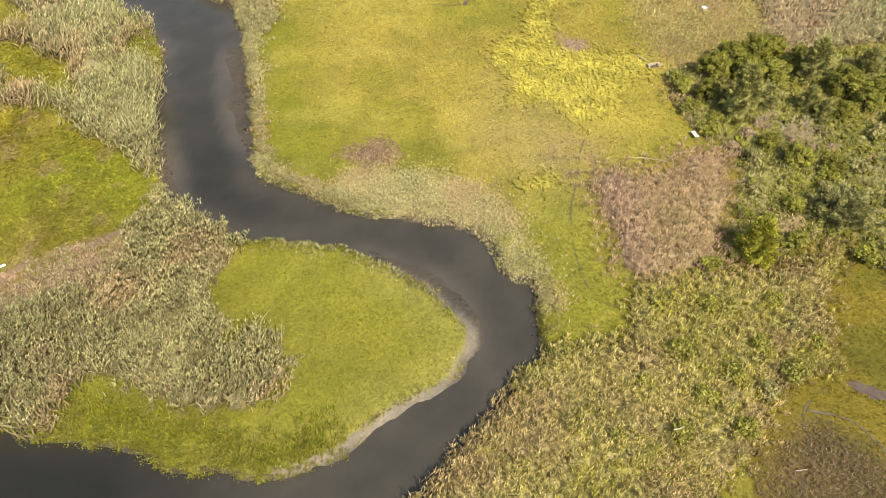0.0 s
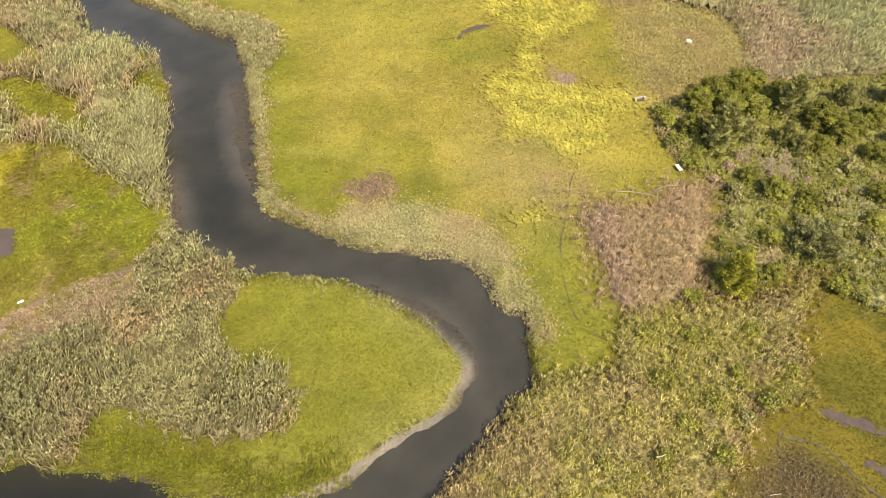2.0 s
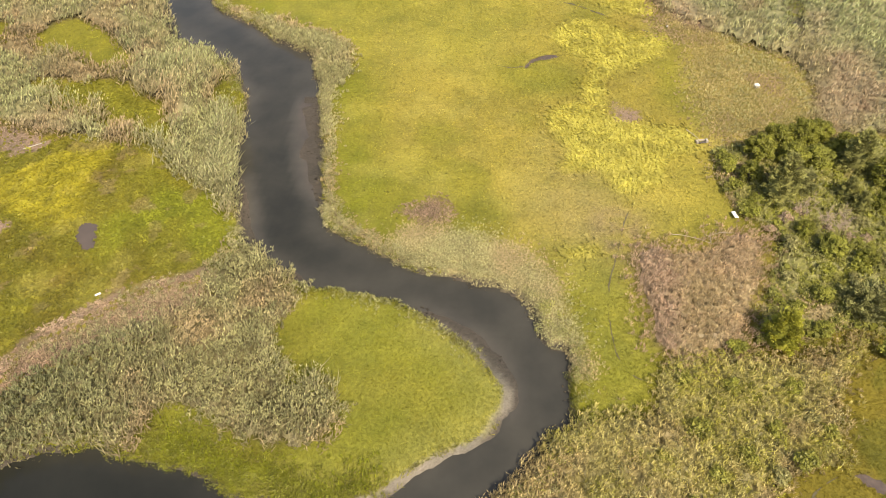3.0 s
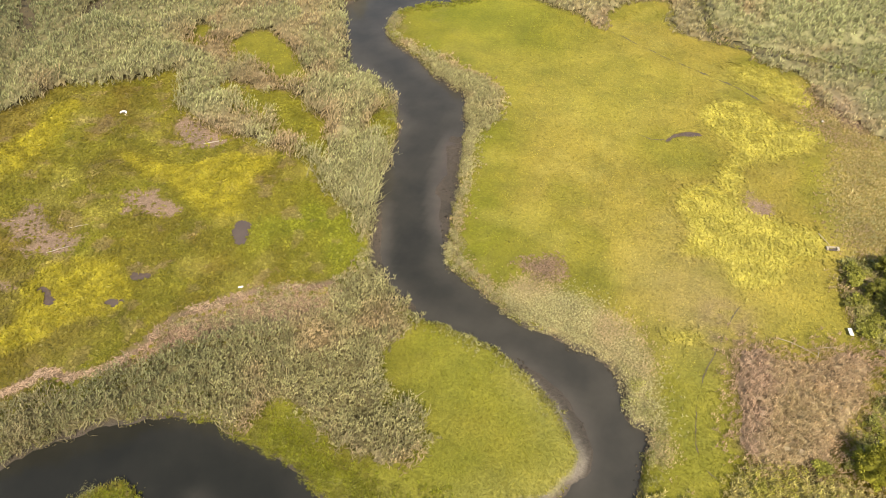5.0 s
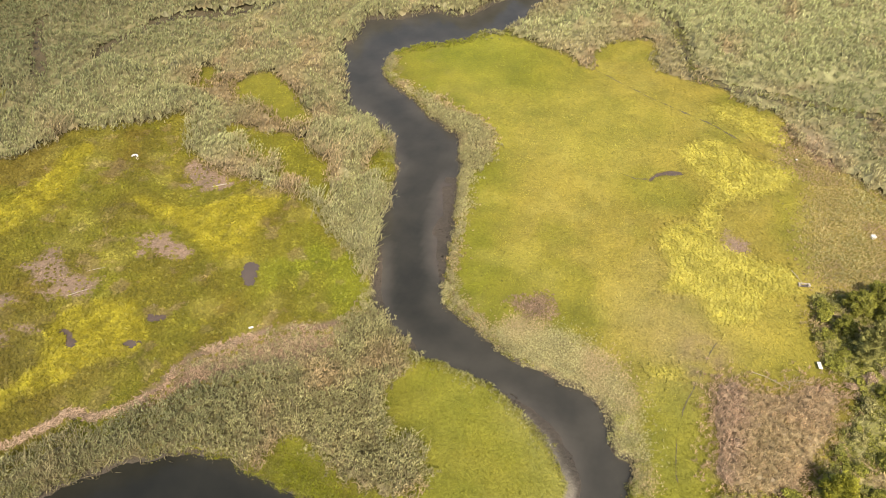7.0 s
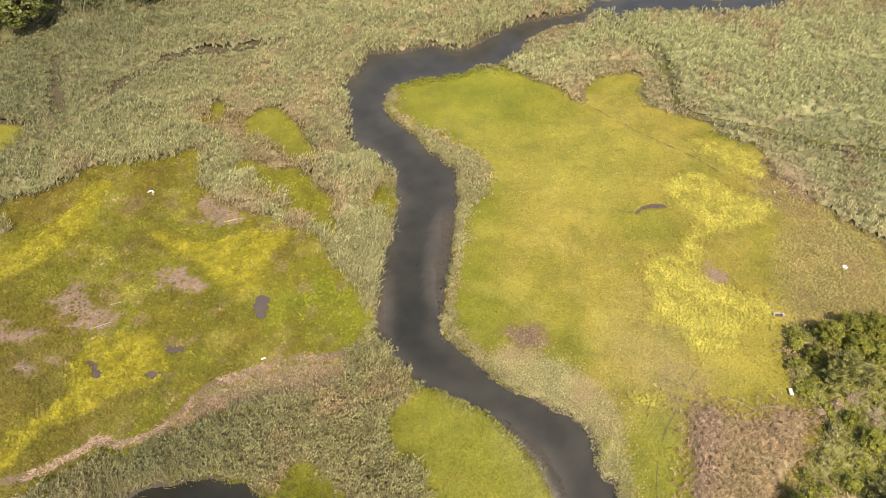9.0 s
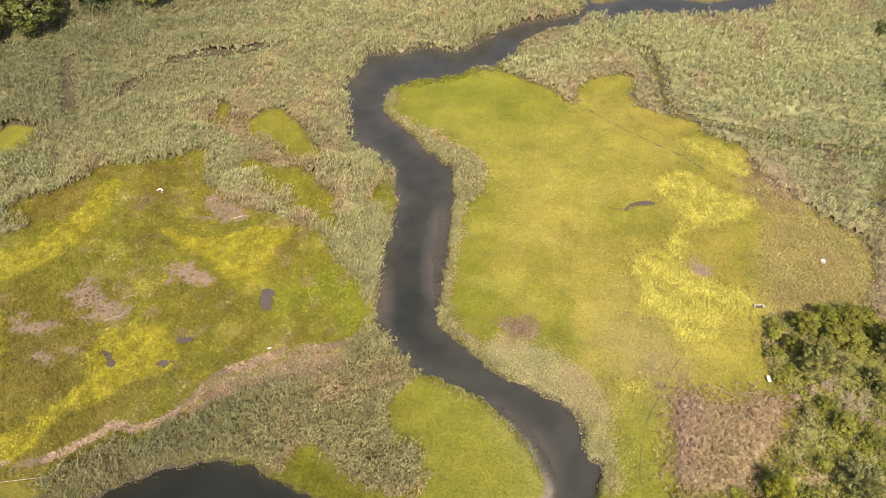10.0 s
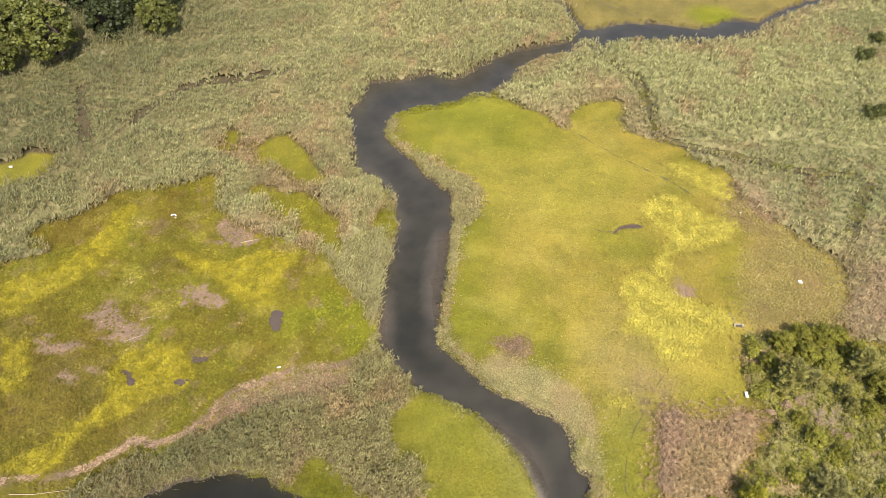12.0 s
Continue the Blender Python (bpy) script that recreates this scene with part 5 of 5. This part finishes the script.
reed_bed("cordgrass", SPIT, 6.5, 0.95, (GREEN * 1.55, GREEN * 1.3, (0.22, 0.21, 0.035)), "bright green cordgrass on a narrow spit", 0.42, 0.07, 4, 0.0, None, 0.62, 0.5, "grass", splay=0.6, lift=(0.35, 0.7), litter=0.1)
bank_shrubs("bank_shrubs", edge_of(-1.6, -0.2, lambda x, y: (x > -60) & (y > 59) & (y < 135), 0.30), 2.0, 0.9, (SAGE * 0.75 + TAN * 0.1, SAGE * 0.6 + TAN * 0.2), "pale green bushes along the creek edge")
bank_shrubs("bank_shrubs", edge_of(-2.2, -0.2, lambda x, y: (x < -41) & (y < 31) & (y > 24 + (x + 45) * 1.13), 0.22), 2.0, 1.5, (SAGE * 0.6, MOSS * 0.8), "olive bushes hanging over the lower creek")
bank_shrubs("bank_shrubs", edge_of(-1.8, 0.0, lambda x, y: (x > -46) & (x < -15) & (y < 38) & (y > 26), 0.3), 1.6, 1.1, (GREEN * 1.1, MOSS * 0.8), "leafy green bushes hanging over the inner creek bank")
bank_shrubs("bank_shrubs", edge_of(-2.4, -0.2, lambda x, y: (x > 3) & (y < 58), 0.4), 1.2, 1.1, (SAGE * 0.9, MOSS), "sage green bushes on the outer bend")
bank_shrubs("bank_shrubs", edge_of(-3.5, -0.2, lambda x, y: (x < -40) & (x > -60) & (y > 76) & (y < 106), 0.35), 1.8, 1.2, (GREEN * 1.2, MOSS), "green bushes on the creek's western bank")


bank_shrubs("lane_scrub", lambda x, y: (at(REED_GAP, x, y) < 1.3) & (x > -12) & (wobble(x, y, 5.0, 68) > 0.42), 0.7, 1.1, (MOSS * 0.9, GREEN * 1.2), "olive scrub growing along the reed ditch", (-14, 58, 110, 184))
bank_shrubs("low_scrub", within("grove", 0.36, 62), 0.9, 1.4, (np.array(FRESH) * 0.85, DUSTY * np.array((0.8, 0.85, 0.7))), "low mixed green scrub between the cedars", (28, 72, 46, 94), 0.5)
bank_shrubs("low_scrub", within("grove", 0.42, 63), 0.7, 1.4, (DEEP, MOSS * 0.9), "dark green scrub in the grove", (28, 72, 46, 94), 0.5)
bank_shrubs("low_scrub", within("south_east", 0.46, 64), 0.9, 1.1, ((0.30, 0.285, 0.038), MOSS * 1.2), "yellow-green bushes scattered through the reeds", (-10, 50, 18, 56))
bank_shrubs("low_scrub", within("south_east", 0.5, 65), 0.3, 1.5, (DUSTY, SAGE), "grey-green bushes scattered through the reeds", (-10, 50, 18, 56))


# ---------------------------------------------------------------- flotsam
def box(bm, size, at_=(0, 0, 0), turn_=0.0, bevel=0.02):
    made = bmesh.ops.create_cube(bm, size=1.0)["verts"]
    m = Matrix.Translation(at_) @ Matrix.Rotation(turn_, 4, "Z") @ Matrix.Diagonal((*size, 1))
    bmesh.ops.transform(bm, matrix=m, verts=made)
    edges = {e for v in made for e in v.link_edges}
    bmesh.ops.bevel(bm, geom=list(edges), offset=bevel, segments=1, affect="EDGES")


def lay(ob, x, y, spin, lift=0.0, tilt=0.0):
    z = float(height(np.array([x]), np.array([y]))[0])
    ob.matrix_basis = pose(x, y, z + lift, tilt, 0, spin)
    return ob


def board(name, long, wide, thick, mat, label, x, y, spin, lift=0.25, battens=True):
    t = thing(name, label, "board")
    n = max(1, round(wide / 0.28))
    for i in range(n):
        bm = bmesh.new()
        box(bm, (long * rng.uniform(0.94, 1.0), wide / n - 0.015, thick), (0, (i - (n - 1) / 2) * wide / n, thick / 2))
        part("plank", bm, mat, t)
    if battens and n > 1:
        for s in (-0.35, 0.35):
            bm = bmesh.new()
            box(bm, (0.1, wide * 0.95, 0.06), (s * long, 0, thick + 0.03))
            part("batten", bm, mat, t)
    return lay(t, x, y, spin, lift, 2.0)


def log(name, points, radius, mat, label, category="driftwood"):
    bm = bmesh.new()
    pts = [(x, y, float(height(np.array([x]), np.array([y]))[0]) + z) for x, y, z in points]
    tube(bm, pts, [radius * (1 - 0.5 * i / (len(pts) - 1)) for i in range(len(pts))], 7)
    me = bpy.data.meshes.new(name)
    bm.to_mesh(me)
    bm.free()
    me.materials.append(mat)
    return tagged(new(name, me), label, category)


board("washed_up_board", 1.3, 0.56, 0.08, WHITE, "white painted board washed up against the scrub", 32.1, 73.4, 105, 0.45)
board("driftwood_plank", 3.5, 0.22, 0.08, DRIFTWOOD, "long pale plank lying on bare mud", -71.8, 80.2, 36, 0.06)
log("fallen_branch", [(22.9, 69.1, 0.35), (24.6, 68.7, 0.7), (26.4, 68.0, 0.9), (28.0, 67.2, 1.0)], 0.045, DRIFTWOOD, "long bleached branch lying on tan reeds")
log("fallen_branch", [(27.9, 67.4, 1.0), (28.0, 68.4, 0.9), (27.4, 69.2, 0.6)], 0.055, DRIFTWOOD, "forked bleached branch lying on tan reeds")
log("fallen_branch", [(28.0, 69.0, 0.6), (29.4, 69.4, 0.9), (31.0, 69.3, 1.0)], 0.035, DRIFTWOOD, "thin bleached stick lying on tan reeds")
log("drift_log", [(-78.6, 16.4, 0.22), (-75.0, 17.6, 0.25), (-71.0, 19.6, 0.25), (-69.0, 20.6, 0.2)], 0.07, DEADWOOD, "long pale straw roll of drift along the marsh edge")
log("fallen_branch", [(19.9, 31.2, 1.6), (20.5, 31.3, 1.65), (20.9, 31.5, 1.6)], 0.07, DRIFTWOOD, "pale stick caught on top of the reeds")
log("fallen_branch", [(30.0, 27.9, 0.25), (31.0, 28.0, 0.3)], 0.05, DRIFTWOOD, "short pale stick on brown grass")
log("fallen_branch", [(-80.8, 53.8, 0.2), (-79.6, 54.8, 0.25), (-78.4, 55.6, 0.2)], 0.05, DRIFTWOOD, "thin stick lying on bare mud")
log("fallen_branch", [(-80.4, 48.4, 0.15), (-79.0, 49.8, 0.2), (-78.0, 50.8, 0.15)], 0.06, DRIFTWOOD, "pale stick lying across bare mud")
log("fallen_branch", [(28.0, 91.8, 0.4), (28.8, 90.6, 0.5), (29.6, 89.6, 0.4)], 0.06, DRIFTWOOD, "thin pale stick beside broken crate")


def broken_crate(x, y, spin):
    """A washed-up box: floor, three sides, one side gone."""
    t = thing("broken_crate", "broken whitish crate with a dark floor", "crate")
    for name, size, at_, mat in (("floor", (1.7, 0.6, 0.06), (0, 0, 0.03), DARK), ("end_board", (0.28, 0.62, 0.34), (-0.78, 0, 0.2), DRIFTWOOD),
                                 ("end_board", (0.36, 0.62, 0.34), (0.75, 0.05, 0.2), DRIFTWOOD), ("side_board", (1.15, 0.09, 0.3), (0, 0.28, 0.2), DRIFTWOOD), ("side_board", (0.7, 0.08, 0.14), (-0.2, -0.28, 0.12), DARK)):
        bm = bmesh.new()
        box(bm, size, at_)
        part(name, bm, mat, t)
    lay(t, x, y, spin, 0.15)


BLEACHED = plain_material("bleached_plastic", (0.42, 0.34, 0.26), (0.66, 0.57, 0.45), 3.0, 0.6, 0.01)


def washed_up_tub(x, y, spin):
    """An overturned, split tub: sloping sides round a dark hollow."""
    t = thing("washed_up_tub", "split white plastic tub lying in olive grass", "tub")
    bm = bmesh.new()
    outer = [bm.verts.new((0.95 * math.cos(a) * (1 if k else 0.86), 0.7 * math.sin(a) * (1 if k else 0.86), 0.5 * k)) for k in (0, 1) for a in np.linspace(0, 2 * math.pi, 14, endpoint=False)]
    inner = [bm.verts.new((0.82 * math.cos(a) * (1 if k else 0.84), 0.58 * math.sin(a) * (1 if k else 0.84), 0.08 + 0.42 * k)) for k in (0, 1) for a in np.linspace(0, 2 * math.pi, 14, endpoint=False)]
    for i in range(14):
        j = (i + 1) % 14
        if i in (7, 8, 9, 10, 11):
            continue
        bm.faces.new((outer[i], outer[j], outer[14 + j], outer[14 + i]))
        bm.faces.new((inner[j], inner[i], inner[14 + i], inner[14 + j]))
        bm.faces.new((outer[14 + i], outer[14 + j], inner[14 + j], inner[14 + i]))
    bm.faces.new(inner[:14])
    bm.faces.new(outer[:14][::-1])
    part("shell", bm, WHITE, t)
    bm = bmesh.new()
    # dark block filling the tub's hollow
    box(bm, (1.0, 0.7, 0.14), (-0.1, 0, 0.2), 0.3, 0.05)
    part("dark_filling", bm, DARK, t)
    bm = bmesh.new()
    box(bm, (0.9, 0.75, 0.05), (0.55, -0.75, 0.28), 0.5, 0.02)
    for v in bm.verts:
        v.co.z += 0.25 * v.co.x * v.co.x - 0.1
    part("torn_side", bm, BLEACHED, t, "bleached beige torn side")
    lay(t, x, y, spin, 0.05, 24.0)
    t.matrix_basis = t.matrix_basis @ Matrix.Diagonal((0.7, 0.7, 0.7, 1))


def foam_block(x, y, spin, size, label):
    bm = bmesh.new()
    box(bm, size, (0, 0, size[2] / 2), 0, 0.06)
    for v in bm.verts:
        v.co += Vector(rng.normal(0, 0.03, 3))
    me = bpy.data.meshes.new("foam_block")
    bm.to_mesh(me)
    bm.free()
    me.materials.append(WHITE)
    lay(tagged(new("foam_block", me), label, "foam block"), x, y, spin, 0.15)


broken_crate(30.0, 89.2, 12)
washed_up_tub(-92.2, 82.0, 25)
foam_block(41.0, 104.6, 20, (0.8, 0.7, 0.5), "white foam block lying in brown sedge")
# next two are stand-ins for white shapes taken as egrets
foam_block(-141.0, 84.6, 10, (0.8, 0.5, 0.4), "white block in a grassy clearing")
foam_block(-49.2, 52.4, 30, (0.7, 0.25, 0.22), "narrow white scrap on the meadow")
foam_block(28.6, 122.6, 0, (0.35, 0.3, 0.25), "small white foam scrap at the meadow edge")
